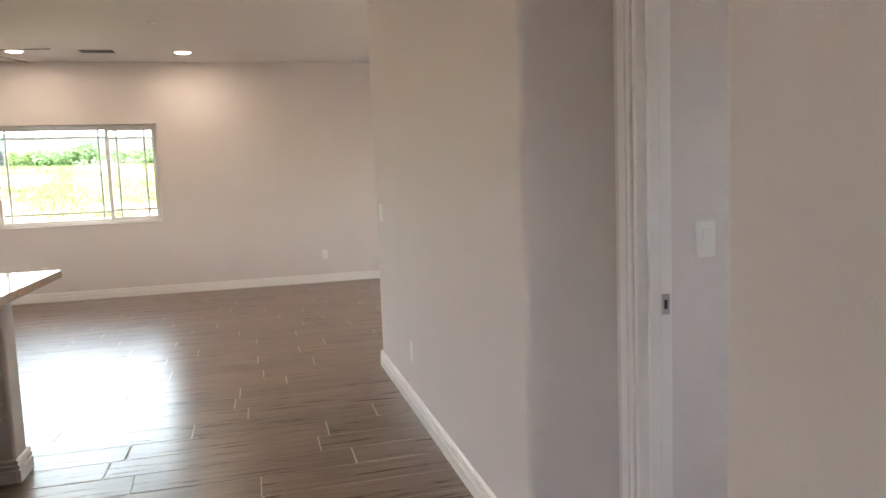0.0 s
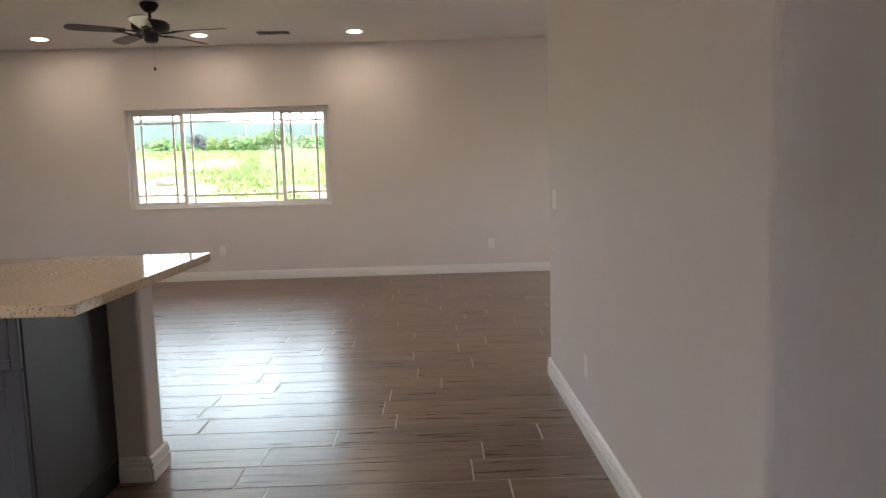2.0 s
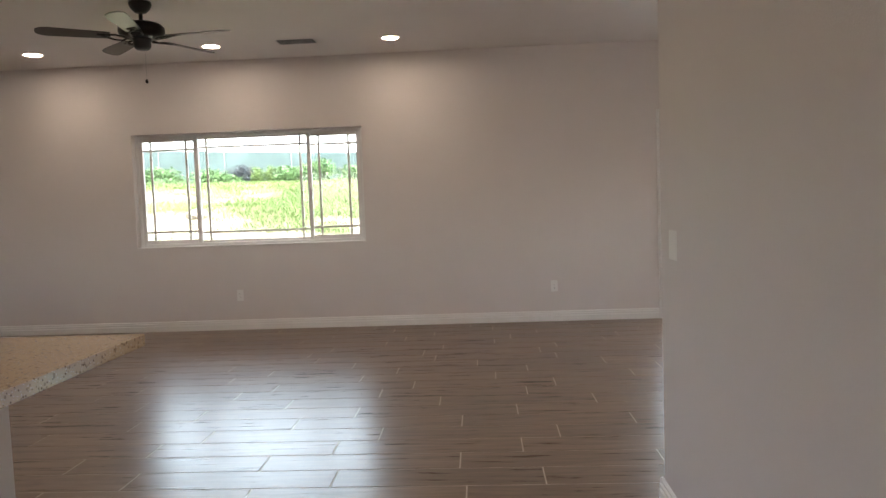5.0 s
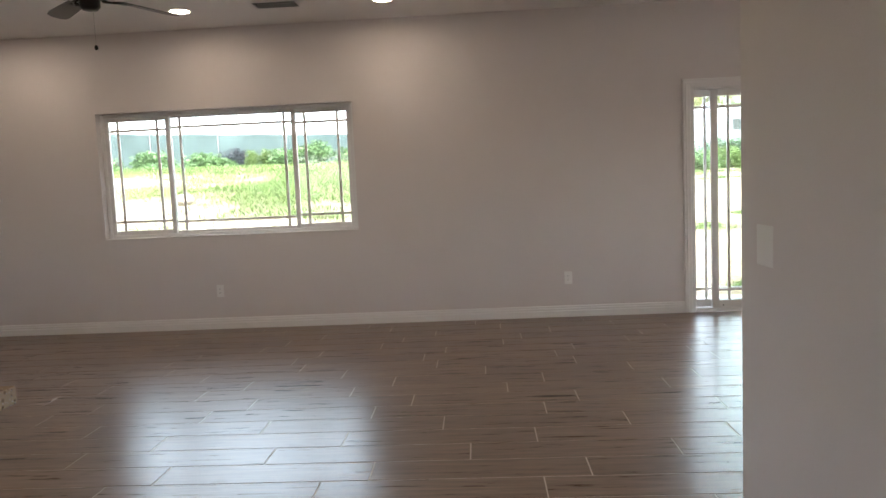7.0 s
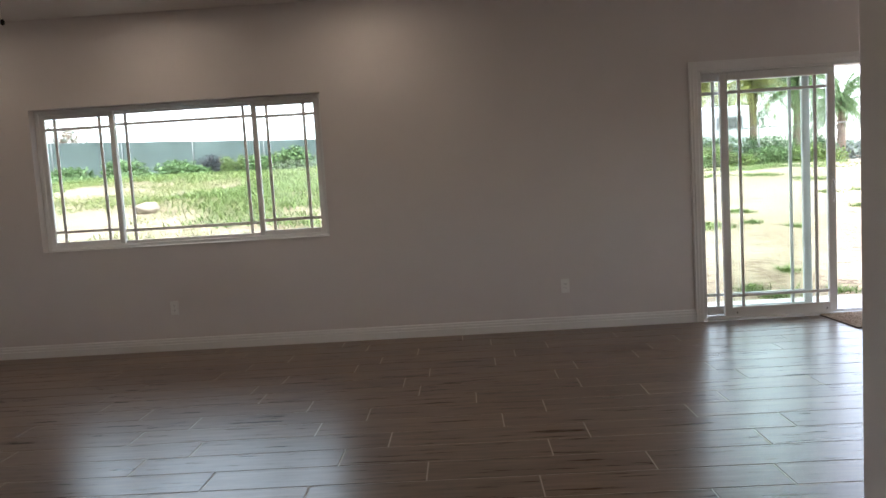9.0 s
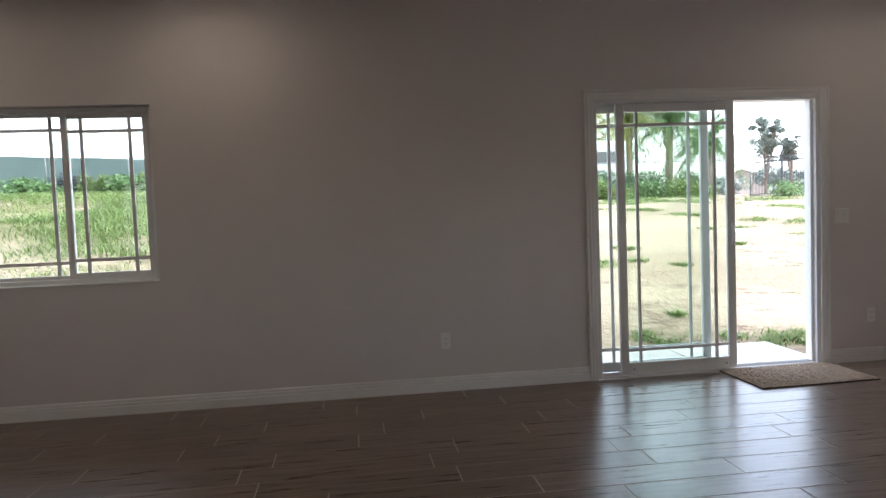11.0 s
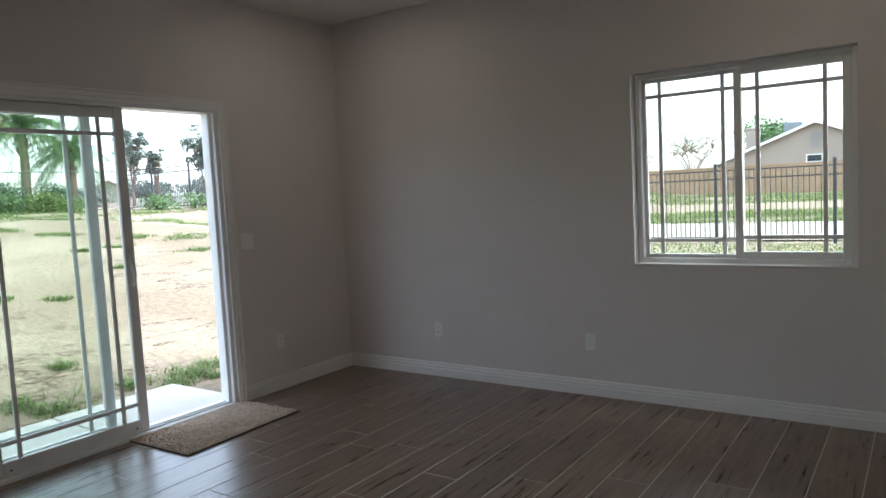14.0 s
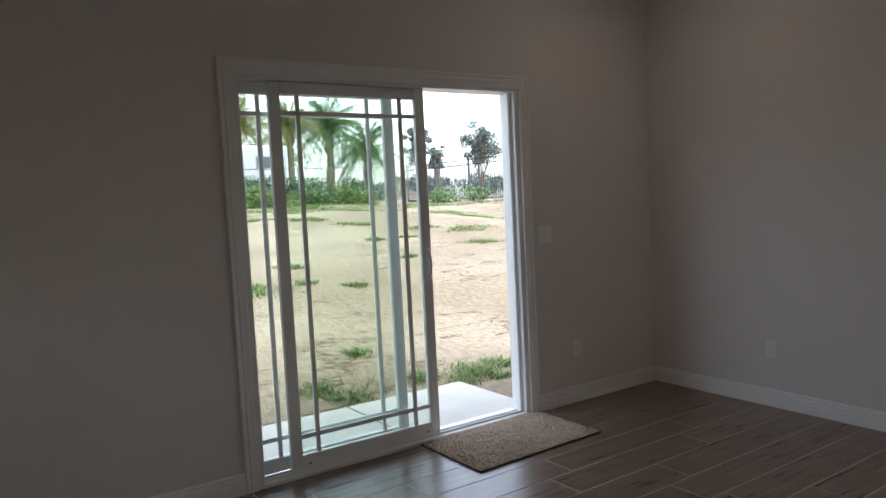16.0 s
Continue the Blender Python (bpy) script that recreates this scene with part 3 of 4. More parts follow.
# ---- outlets, switches ----
def wall_plate(name, label, category, gangs, rockers, m, group):
    """Local: plate in the x-z plane, front towards -y."""
    t = thing(name, label, category, m, group)
    hw = 0.035 + 0.023 * (gangs - 1)
    part("plate", boxes((-hw, hw, -0.006, 0.001, -0.058, 0.058), bevel=0.004, seg=2), PLATE, t)
    for g in range(gangs):
        gx = (g - (gangs - 1) / 2) * 0.046
        if rockers:
            r = part("rocker", boxes((gx - 0.016, gx + 0.016, -0.0085, -0.005, -0.033, 0.033), bevel=0.002), PLATE, t)
            r.rotation_euler[0] = radians(2.5)
        else:
            body = part("receptacle", boxes((gx - 0.0165, gx + 0.0165, -0.0080, -0.005, -0.034, 0.034), bevel=0.002), PLATE, t)
            for z in (-0.018, 0.018):
                # slots are dark boxes on the face, their shade put into the colour
                part("slot", boxes((gx - 0.0075, gx - 0.0055, -0.0086, -0.0076, z - 0.002, z + 0.006), (gx + 0.0055, gx + 0.0075, -0.0086, -0.0076, z - 0.002, z + 0.005), (gx - 0.002, gx + 0.002, -0.0086, -0.0076, z - 0.009, z - 0.005)), SLOT, body)
    return t


OUT = "white double power outlet with cover plate on the wall"
first = wall_plate("power_outlet", OUT, "power outlet", 1, False, pose(-1.066, 0, 0.366), "power outlets")
for m in (pose(-4.36, 0, 0.366), pose(2.28, 0, 0.362), pose(XR, -0.915, 0.366, 0, 0, -90), pose(XR, -2.155, 0.366, 0, 0, -90), pose(HX, -5.43, 0.33, 0, 0, 90)):
    copy_thing(first, m)
wall_plate("light_switch", "white double rocker light switch on the hall wall", "light switch", 2, True, pose(HX, -4.62, 1.085, 0, 0, 90), "light switches")
wall_plate("light_switch", "white double rocker light switch beside the patio door", "light switch", 2, True, pose(2.035, 0, 1.14), "light switches")
wall_plate("light_switch", "white single rocker light switch in the small room", "light switch", 1, True, pose(-0.53, -7.35, 1.08), "light switches")


# ---- ceiling lamps, vent, smoke detector ----
def downlight(x, y):
    t = thing("recessed_ceiling_light", "lit round recessed ceiling light with white trim", "ceiling light", pose(x, y, H), "recessed ceiling lights")
    bm = bmesh.new()
    n = 32
    rings = []
    for r, z in ((0.095, 0.0), (0.093, -0.006), (0.080, -0.008), (0.074, -0.003), (0.074, 0.0)):
        rings.append([bm.verts.new((r * math.cos(2 * math.pi * k / n), r * math.sin(2 * math.pi * k / n), z)) for k in range(n)])
    for u, v in zip(rings, rings[1:]):
        for k in range(n):
            bm.faces.new((u[k], u[(k + 1) % n], v[(k + 1) % n], v[k]))
    part("trim_ring", bm, TRIM, t, "", True)
    part("lens", lathe(bmesh.new(), [(0.0735, -0.0005), (0.0735, -0.004), (0.06, -0.0055)], 32), LENS, t, "glowing warm lens")


# last four unseen: two added to brighten the right part, two for the kitchen
for x, y in ((-6.01, -0.66), (-4.28, -0.66), (-2.585, -0.66), (2.2, -0.86), (-4.46, -3.17), (-2.665, -3.2), (2.1, -3.6), (-0.25, -3.6), (-4.6, -7.3), (-3.9, -6.2)):
    downlight(x, y)

vent = thing("ceiling_vent", "white slatted rectangular air vent in the ceiling", "air vent", pose(-3.465, -0.675, H))
part("frame", ring(-0.19, 0.19, -0.105, 0.105, 0.022, 0.0, 0.008, 0.002), TRIM, vent)
vent.children[0].matrix_basis = pose(0, 0, 0, 90, 0, 0)
# no hole in the ceiling: a dark sheet paints the shade of the duct
part("backing", boxes((-0.17, 0.17, -0.085, 0.085, -0.002, -0.0005)), SLOT, vent, "dark sheet standing for the shade in the duct")
slat = None
for k in range(14):
    bm = boxes((-0.0065, 0.0065, -0.083, 0.083, -0.001, 0.001)) if slat is None else None
    if slat is None:
        slat = part("slat", bm, TRIM, vent)
        o = slat
    else:
        o = new("slat", slat.data)
        o.parent = vent
    o.matrix_basis = pose(-0.156 + 0.024 * k, 0, -0.0075, 0, 35, 0)
smoke = thing("smoke_detector", "small white round ceiling sprinkler cover", "smoke detector", pose(-2.69, -2.21, H))
part("cover", lathe(bmesh.new(), [(0.045, 0.0), (0.045, -0.008), (0.038, -0.014), (0.01, -0.016)], 24), TRIM, smoke, "", True)


# ---- ceiling fan ----
def ceiling_fan(x, y, turn):
    t = thing("ceiling_fan", "black five-blade ceiling fan with pull chain hanging from a rod", "ceiling fan", pose(x, y, H, 0, 0, turn), "ceiling fans")
    part("canopy", lathe(bmesh.new(), [(0.078, 0.0), (0.080, -0.02), (0.066, -0.05), (0.040, -0.075), (0.022, -0.082)], 28), FANBLACK, t, "", True)
    part("downrod", lathe(bmesh.new(), [(0.014, -0.08), (0.014, -0.16)], 14), FANBLACK, t, "", True)
    part("motor_housing", lathe(bmesh.new(), [(0.03, -0.135), (0.06, -0.150), (0.135, -0.160), (0.160, -0.180), (0.163, -0.215), (0.150, -0.245), (0.105, -0.262), (0.07, -0.268)], 32), FANBLACK, t, "", True)
    part("switch_housing", lathe(bmesh.new(), [(0.075, -0.265), (0.062, -0.285), (0.060, -0.325), (0.045, -0.342), (0.012, -0.346)], 28), FANBLACK, t, "", True)
    blade_me = bracket_me = None
    for k in range(5):
        if blade_me is None:
            bm = bmesh.new()
            outline = [(0.215, -0.050), (0.40, -0.060), (0.60, -0.068), (0.655, -0.060), (0.685, -0.030), (0.690, 0.0), (0.685, 0.030), (0.655, 0.060), (0.60, 0.068), (0.40, 0.060), (0.215, 0.050)]
            prism(bm, outline, -0.003, 0.003)
            bl = part("blade", bm, BLADE, t, "dark wood-grain blade")
            blade_me = bl.data
            bm = bmesh.new()
            for sgn in (-1, 1):
                tube(bm, [(0.09, 0.0, -0.012), (0.13, 0.035 * sgn, -0.018), (0.18, 0.042 * sgn, -0.012), (0.23, 0.022 * sgn, -0.006), (0.27, 0.0, -0.006)], 0.007, n=6)
            box(bm, 0.21, 0.30, -0.030, 0.030, -0.008, -0.0032, 0.002)
            br = part("bracket", bm, FANBLACK, bl, "", True)
            bracket_me = br.data
        else:
            bl = tagged(new("blade", blade_me), "dark wood-grain blade")
            bl.parent = t
            br = new("bracket", bracket_me)
            br.parent = bl
        bl.matrix_basis = pose(0, 0, -0.252, 0, 0, 72 * k) @ pose(0, 0, 0, 11, 0, 0)
    bm = tube(bmesh.new(), [(0.02, 0.0, -0.34), (0.02, 0.0, -0.56)], 0.0016, n=6)
    ch = part("pull_chain", bm, STEEL, t, "thin pull chain")
    part("chain_knob", lathe(bmesh.new(), [(0.003, -0.552), (0.010, -0.560), (0.012, -0.572), (0.008, -0.582), (0.002, -0.585)], 12, 0.02, 0.0), FANBLACK, ch, "", True)
    return t


ceiling_fan(-4.245, -2.145, 65)
ceiling_fan(0.88, -2.19, 40)

# ---- kitchen peninsula ----
pony = structure("wall_pony", prism(bmesh.new(), [(-6.4, -5.795), (-3.012, -5.795), (-3.012, -5.635), (-6.4, -5.635)], 0, 0.842, (1, 2), 0.02), WALL, "low warm white half wall carrying the kitchen counter")
baseboard((-3.012, -5.635), (-3.012, -5.795), (1, 0), 0.014, 0.014)
baseboard((-3.140, -5.795), (-3.012, -5.795), (0, -1), 0, 0.0)
baseboard((-6.4, -5.635), (-3.012, -5.635), (0, 1), 0, 0.0)
for k in range(3):
    x1 = -3.142 - 0.92 * k
    c = thing("base_cabinet", "dark espresso wood kitchen base cabinet under the counter", "cabinet", pose(x1, 0, 0), "base cabinets")
    part("body", boxes((-0.918, 0, -6.40, -5.797, 0.10, 0.842), bevel=0.002), ESPRESSO, c)
    part("toe_kick", boxes((-0.918, 0, -6.33, -5.797, 0.0, 0.10)), TOEKICK, c)
    for j in range(2):
        dx0, dx1 = -0.914 + 0.458 * j, -0.914 + 0.458 * j + 0.452
        for nm, z0, z1 in (("drawer", 0.665, 0.837), ("door", 0.112, 0.655)):
            bm = ring(dx0, dx1, z0, z1, 0.055 if nm == "door" else 0.03, -6.421, -6.401, 0.003)
            box(bm, dx0 + 0.03, dx1 - 0.03, -6.412, -6.402, z0 + 0.03, z1 - 0.03)
            part(nm, bm, ESPRESSO, c)
bm = boxes((-6.4, -2.932, -6.47, -5.075, 0.843, 0.883), bevel=0.003, seg=2)
tagged(part("countertop", bm, QUARTZ), "polished beige speckled quartz kitchen countertop on the peninsula", "countertop")

# ---- door mat ----
mat = thing("door_mat", "brown woven door mat lying before the open patio door", "door mat", pose(1.468, -0.275, 0.001, 0, 0, 1.2))
bm = bmesh.new()
nx, ny = 120, 70
rnd = random.Random(4)
grid = [[None] * (ny + 1) for _ in range(nx + 1)]
for i in range(nx + 1):
    for j in range(ny + 1):
        edge = min(i, nx - i, j, ny - j)
        z = 0.013 + rnd.uniform(-0.006, 0.006) if edge > 0 else 0.008
        w = 0.004 * noise.noise(Vector((i * 0.13, j * 0.13, 0)))
        grid[i][j] = bm.verts.new(((i / nx - 0.5) * 0.885 + rnd.uniform(-0.002, 0.002) + w, (j / ny - 0.5) * 0.545 + rnd.uniform(-0.002, 0.002) + w, z))
for i in range(nx):
    for j in range(ny):
        bm.faces.new((grid[i][j], grid[i + 1][j], grid[i + 1][j + 1], grid[i][j + 1]))
part("mat_surface", bm, MAT, mat, "brown looped pile")
part("backing", boxes((-0.448, 0.448, -0.278, 0.278, 0.0, 0.0075), bevel=0.002), MATEDGE, mat, "dark bound edge")

# ---- the yard ----
def smooth01(v):
    v = min(1.0, max(0.0, v))
    return v * v * (3 - 2 * v)


def ground_z(x, y):
    """Height of the yard: level round the house, a bank that rises behind it, higher towards the fabric fence."""
    side = 1 - smooth01((x + 7) / 10)
    amp = 1.62 + 0.85 * side
    h = -0.12
    if y > 1.3:
        reach = 9.0 - 1.5 * side
        rise = amp * (1 - math.exp(-(min(y, 40) - 1.3) / reach))
        rough = 0.16 * noise.noise(Vector((x * 0.22, y * 0.22, 3.1))) + 0.06 * noise.noise(Vector((x * 0.8, y * 0.8, 7.7)))
        if x < 2:
            rough += 0.10 * noise.noise(Vector((x * 0.5, y * 0.5, 1.7))) * smooth01((2 - x) / 4)
        rise += rough * smooth01((y - 1.3) / 3) * (1 - smooth01((y - 30) / 10))
        h += rise * (1 - smooth01((x - 8) / 7) * (1 - smooth01((y - 5) / 12))) * (1 - 0.5 * smooth01((x - 19) / 25))
    if x > 10:
        h += -0.08 * smooth01((x - 10) / 4) + 0.30 * smooth01((x - 18) / 30)
    return h


def axis(lo, hi, centre0, centre1, step):
    v = list(np.arange(centre0, centre1, step))
    s, c = step, centre1
    while c < hi:
        v.append(c)
        s *= 1.22
        c += s
    v.append(hi)
    s, c = step, centre0
    while c > lo:
        s *= 1.22
        c -= s
        v.insert(0, max(c, lo))
    return v


gx, gy = axis(-1500, 1500, -22, 26, 0.33), axis(-1500, 1500, -8, 32, 0.33)
verts, faces = [], []
for j, y in enumerate(gy):
    for i, x in enumerate(gx):
        inside = XL - 0.1 < x < XR + 0.1 and YF - 0.1 < y < YB + 0.1
        verts.append((x, y, -0.35 if inside else ground_z(x, y)))
W = len(gx)
for j in range(len(gy) - 1):
    for i in range(W - 1):
        faces.append((j * W + i, j * W + i + 1, (j + 1) * W + i + 1, (j + 1) * W + i))
me = bpy.data.meshes.new("ground")
me.from_pydata([tuple(map(float, v)) for v in verts], [], faces)
me.materials.append(SOIL)
for p in me.polygons:
    p.use_smooth = True
tagged(new("ground", me), "pale sandy bare soil sloping up behind the house", "ground", "", "structure")

patio = tagged(new("pavement"), "pale concrete patio slab outside the sliding door", "patio slab", "", "structure")
for x0, x1 in ((-1.6, 0.02), (0.035, 1.13), (1.145, 2.13)):
    part("slab", boxes((x0, x1, 0.165, 1.17, -0.30, -0.055), bevel=0.006), CONCRETE, patio)
bm = bmesh.new()
pv = None
for k in range(181):
    y = -90 + 1.0 * k
    zz = [ground_z(x, y) + 0.04 for x in (17.0, 23.4)]
    cur = [bm.verts.new((17.0, y, zz[0])), bm.verts.new((23.4, y, zz[1]))]
    if pv:
        bm.faces.new((pv[0], pv[1], cur[1], cur[0]))
    pv = cur
structure("road", bm, ROADDIRT, "pale dusty road beyond the iron fence", "road")


# ---- plants ----
def blade_tufts(name, places, mat, label, h0, h1, blades, width, spread, lean0=0.5, lean1=1.5):
    vs, fs = [], []
    r = random.Random(len(places) * 7 + blades)
    for x, y, k in places:
        z = ground_z(x, y) - 0.02
        for _ in range(blades):
            a = r.uniform(0, 6.283)
            ox, oy = r.gauss(0, spread), r.gauss(0, spread)
            hh = r.uniform(h0, h1) * k
            lean = r.uniform(lean0, lean1) * hh
            dx, dy = math.cos(a), math.sin(a)
            w = width * r.uniform(0.6, 1.3)
            i = len(vs)
            bx, by = x + ox, y + oy
            vs += [(bx - dy * w, by + dx * w, z), (bx + dy * w, by - dx * w, z),
                   (bx + dx * lean * 0.4 + dy * w * 0.8, by + dy * lean * 0.4 - dx * w * 0.8, z + hh * 0.65), (bx + dx * lean * 0.4 - dy * w * 0.8, by + dy * lean * 0.4 + dx * w * 0.8, z + hh * 0.65),
                   (bx + dx * lean, by + dy * lean, z + hh)]
            fs += [(i, i + 1, i + 2, i + 3), (i + 3, i + 2, i + 4)]
    m = bpy.data.meshes.new(name)
    m.from_pydata(vs, [], fs)
    m.materials.append(mat)
    return tagged(new(name, m), label, "grass", "", "stuff")


rnd = random.Random(11)
meadow, green = [], []
while len(meadow) < 25000:
    x, y = rnd.uniform(-24, 0.5), rnd.uniform(1.6, 23)
    d1 = noise.noise(Vector((x * 0.33, y * 0.45, 5.0))) + 0.35 * noise.noise(Vector((x * 1.3, y * 1.3, 2.0)))
    if d1 + rnd.uniform(-0.15, 0.15) > -0.20 + 0.6 * smooth01((x + 2.5) / 3) - 0.08 * smooth01((y - 8) / 8) + 0.6 * smooth01((-6.6 - x) / 1.5) * (1 - smooth01((y - 5.5) / 2)):
        meadow.append((x, y, rnd.uniform(0.6, 1.3)))
while len(green) < 12000:
    x, y = rnd.uniform(-24, 0), rnd.uniform(5, 23.5)
    if noise.noise(Vector((x * 0.28, y * 0.3, 9.0))) + rnd.uniform(-0.15, 0.15) > 0.22 - 0.42 * smooth01((y - 12) / 7):
        green.append((x, y, rnd.uniform(0.6, 1.5)))
blade_tufts("meadow_grass", meadow, GRASS, "patchy yellow-green wild grass on sandy ground", 0.025, 0.085, 14, 0.005, 0.13, 0.7, 2.2)
blade_tufts("green_weeds", green, WEED, "green weeds on the rising ground", 0.04, 0.13, 14, 0.008, 0.17, 0.7, 2.0)
sparse = []
for cx, cy, sp in ((2.78, 6.15, 0.10), (1.65, 4.5, 0.16), (1.72, 4.85, 0.12), (2.43, 4.8, 0.05), (2.99, 4.55, 0.06), (1.78, 2.25, 0.03), (1.15, 1.7, 0.07), (1.32, 1.48, 0.11), (2.5, 1.45, 0.13), (2.78, 1.5, 0.07), (2.25, 1.32, 0.06), (2.62, 1.22, 0.05), (1.98, 1.55, 0.05), (6.72, 6.85, 0.2), (4.69, 6.05, 0.06), (7.74, 8.65, 0.28), (7.3, 9.7, 0.2), (6.12, 8.5, 0.16), (5.18, 8.05, 0.1), (5.35, 11.5, 0.25), (5.99, 10.4, 0.2), (7.86, 14.35, 0.5), (7.34, 16.2, 0.7), (4.5, 12.75, 0.3), (10.2, 11.85, 0.35), (10.5, 13.4, 0.45), (-0.2, 3.0, 0.25)):
    for _ in range(int(10 + 190 * sp)):
        sparse.append((rnd.gauss(cx, sp), max(1.25, rnd.gauss(cy, sp * 0.7)), rnd.uniform(0.6, 1.3)))
for _ in range(2600):
    x, y = rnd.uniform(0, 16), rnd.gauss(19.0, 1.5)
    if noise.noise(Vector((x * 0.5, y * 0.5, 6.0))) > -0.05:
        sparse.append((x, y, rnd.uniform(0.7, 1.8)))
for _ in range(4500):
    sparse.append((rnd.uniform(24, 29), rnd.uniform(-12, 26), rnd.uniform(0.6, 1.2)))
for _ in range(500):
    sparse.append((rnd.uniform(11, 16.3), rnd.uniform(-7, 4), rnd.uniform(0.4, 0.9)))
verge = []
for _ in range(9000):
    u = rnd.random()
    x = rnd.uniform(23.5, 29.6) if u < 0.5 else rnd.uniform(36.0, 47.6) if u < 0.85 else rnd.uniform(11.5, 16.3)
    y = rnd.uniform(-9, 14)
    if noise.noise(Vector((x * 0.3, y * 0.25, 4.0))) > -0.18:
        verge.append((x, y, rnd.uniform(0.6, 1.4) * (0.55 if x < 20 else 1.0)))
blade_tufts("verge_grass", verge, GRASS, "rough green grass strips beside the road", 0.04, 0.16, 12, 0.013, 0.3)
blade_tufts("sparse_weeds", sparse, WEED, "scattered low green weeds on bare soil", 0.03, 0.085, 14, 0.0055, 0.05, 0.5, 2.0)


def leaf_cloud(bm, centre, radii, count, size, r, low=-1.0):
    """Leaves strewn through a lumpy ellipsoid, each two bent triangles."""
    for _ in range(count):
        while True:
            p = Vector((r.uniform(-1, 1), r.uniform(-1, 1), r.uniform(low, 1)))
            q = p.length
            if 0.25 < q < 1.0 + 0.25 * noise.noise(p * 2.3 + Vector(centre)):
                break
        c = Vector(centre) + Vector((p.x * radii[0], p.y * radii[1], p.z * radii[2]))
        a = Vector((r.gauss(0, 1), r.gauss(0, 1), r.gauss(0, 0.7))).normalized()
        b = a.cross(Vector((r.gauss(0, 1), r.gauss(0, 1), r.gauss(0, 1)))).normalized()
        s = size * r.uniform(0.6, 1.35)
        v = [bm.verts.new(c + a * s * u + b * s * w) for u, w in ((-1, 0), (0, 0.55), (1, 0.05), (0, -0.55))]
        bm.faces.new(v)


def shrub(name, label, x, y, rx, ry, h, mat, count, size, seed, group=""):
    r = random.Random(seed)
    t = thing(name, label, "bush", pose(x, y, ground_z(x, y) - 0.03), group)
    bm = bmesh.new()
    for _ in range(7):
        a = r.uniform(0, 6.28)
        tube(bm, [(0, 0, 0), (math.cos(a) * rx * 0.3, math.sin(a) * ry * 0.3, h * 0.4), (math.cos(a) * rx * 0.6, math.sin(a) * ry * 0.6, h * 0.8)], 0.018, 0.006, 5)
    part("stems", bm, BARK, t)
    bm = bmesh.new()
    for _ in range(5):
        a, k = r.uniform(0, 6.28), r.uniform(0.1, 0.55)
        leaf_cloud(bm, (math.cos(a) * rx * k, math.sin(a) * ry * k, h * r.uniform(0.3, 0.6)), (rx * 0.6, ry * 0.6, h * 0.5), count // 5, size, r, -0.9)
    part("foliage", bm, mat, t)
    return t


for k, (x, y, rx, h) in enumerate(((-12.8, 21.8, 0.65, 0.85), (-14.9, 21.9, 0.8, 1.0), (-16.8, 21.7, 0.8, 0.85), (-18.8, 21.6, 0.9, 0.7), (-13.8, 20.6, 1.0, 0.55), (-11.9, 21.2, 0.6, 0.55), (-15.9, 20.7, 1.0, 0.5), (-8.2, 21.9, 0.8, 1.0), (-6.9, 22.1, 0.9, 0.8), (-9.6, 22.2, 0.8, 0.75), (-5.0, 21.6, 1.1, 0.95), (-3.0, 21.6, 1.1, 0.9), (-20.6, 21.4, 1.0, 0.8))):
    shrub("leafy_weed", "broad-leaved bright green weed clump before the fence", x, y - 0.4, rx * 1.3, rx * 0.9, h * 0.95, MALLOW, 1500, 0.075, 30 + k, "leafy weeds")
for k, x in enumerate((-11.1, -10.4, -9.0)):
    shrub("tall_grass_clump", "upright tall green grass clump before the fence", x, 22.3, 0.45, 0.4, 0.8, WEED, 900, 0.05, 60 + k, "tall grass clumps")
shrub("dark_bush", "dark grey-green round bush against the fence fabric", -12.1, 23.2, 0.75, 0.6, 1.0, DARKBUSH, 1600, 0.045, 71)
for k in range(13):
    x = -1.5 + 1.25 * k
    shrub("hedge_bush", "dark green clipped hedge bush behind the chain-link fence", x, 25.3 + 0.2 * (k % 2), 1.15, 0.8, 1.28 + 0.05 * (k % 3), HEDGE, 2400, 0.055, 90 + k, "hedge bushes")
for k in range(13):
    x = -1.0 + 1.12 * k
    shrub("leafy_weed", "bright green weed clump below the chain-link fence", x + 0.2 * (k % 3), 22.7 - 0.5 * (k % 2), 0.95, 0.7, 0.62 + 0.16 * (k % 3), (WEED, MALLOW, WEED)[k % 3], 1500, 0.055, 120 + k, "leafy weeds")
for k, (x, y, h) in enumerate(((15.2, 20.6, 0.7), (15.5, 18.4, 0.65), (14.3, 19.4, 0.5), (16.0, 16.2, 0.5))):
    shrub("leafy_weed", "low green weed clump by the iron fence", x, y, 0.8, 0.7, h, MALLOW, 420, 0.06, 150 + k, "leafy weeds")

rk = bmesh.new()
bmesh.ops.create_icosphere(rk, subdivisions=3, radius=1)
for v in rk.verts:
    v.co = Vector((v.co.x * 0.21, v.co.y * 0.16, v.co.z * 0.11)) * (1 + 0.3 * noise.noise(v.co * 1.7))
rx, ry = -7.24, 6.16
rock = part("rock", rk, ROCK, None, "", True)
tagged(set_pose(rock, pose(rx, ry, ground_z(rx, ry) + 0.06, 0, 0, 20)), "pale rough rock lying in the grass", "rock")


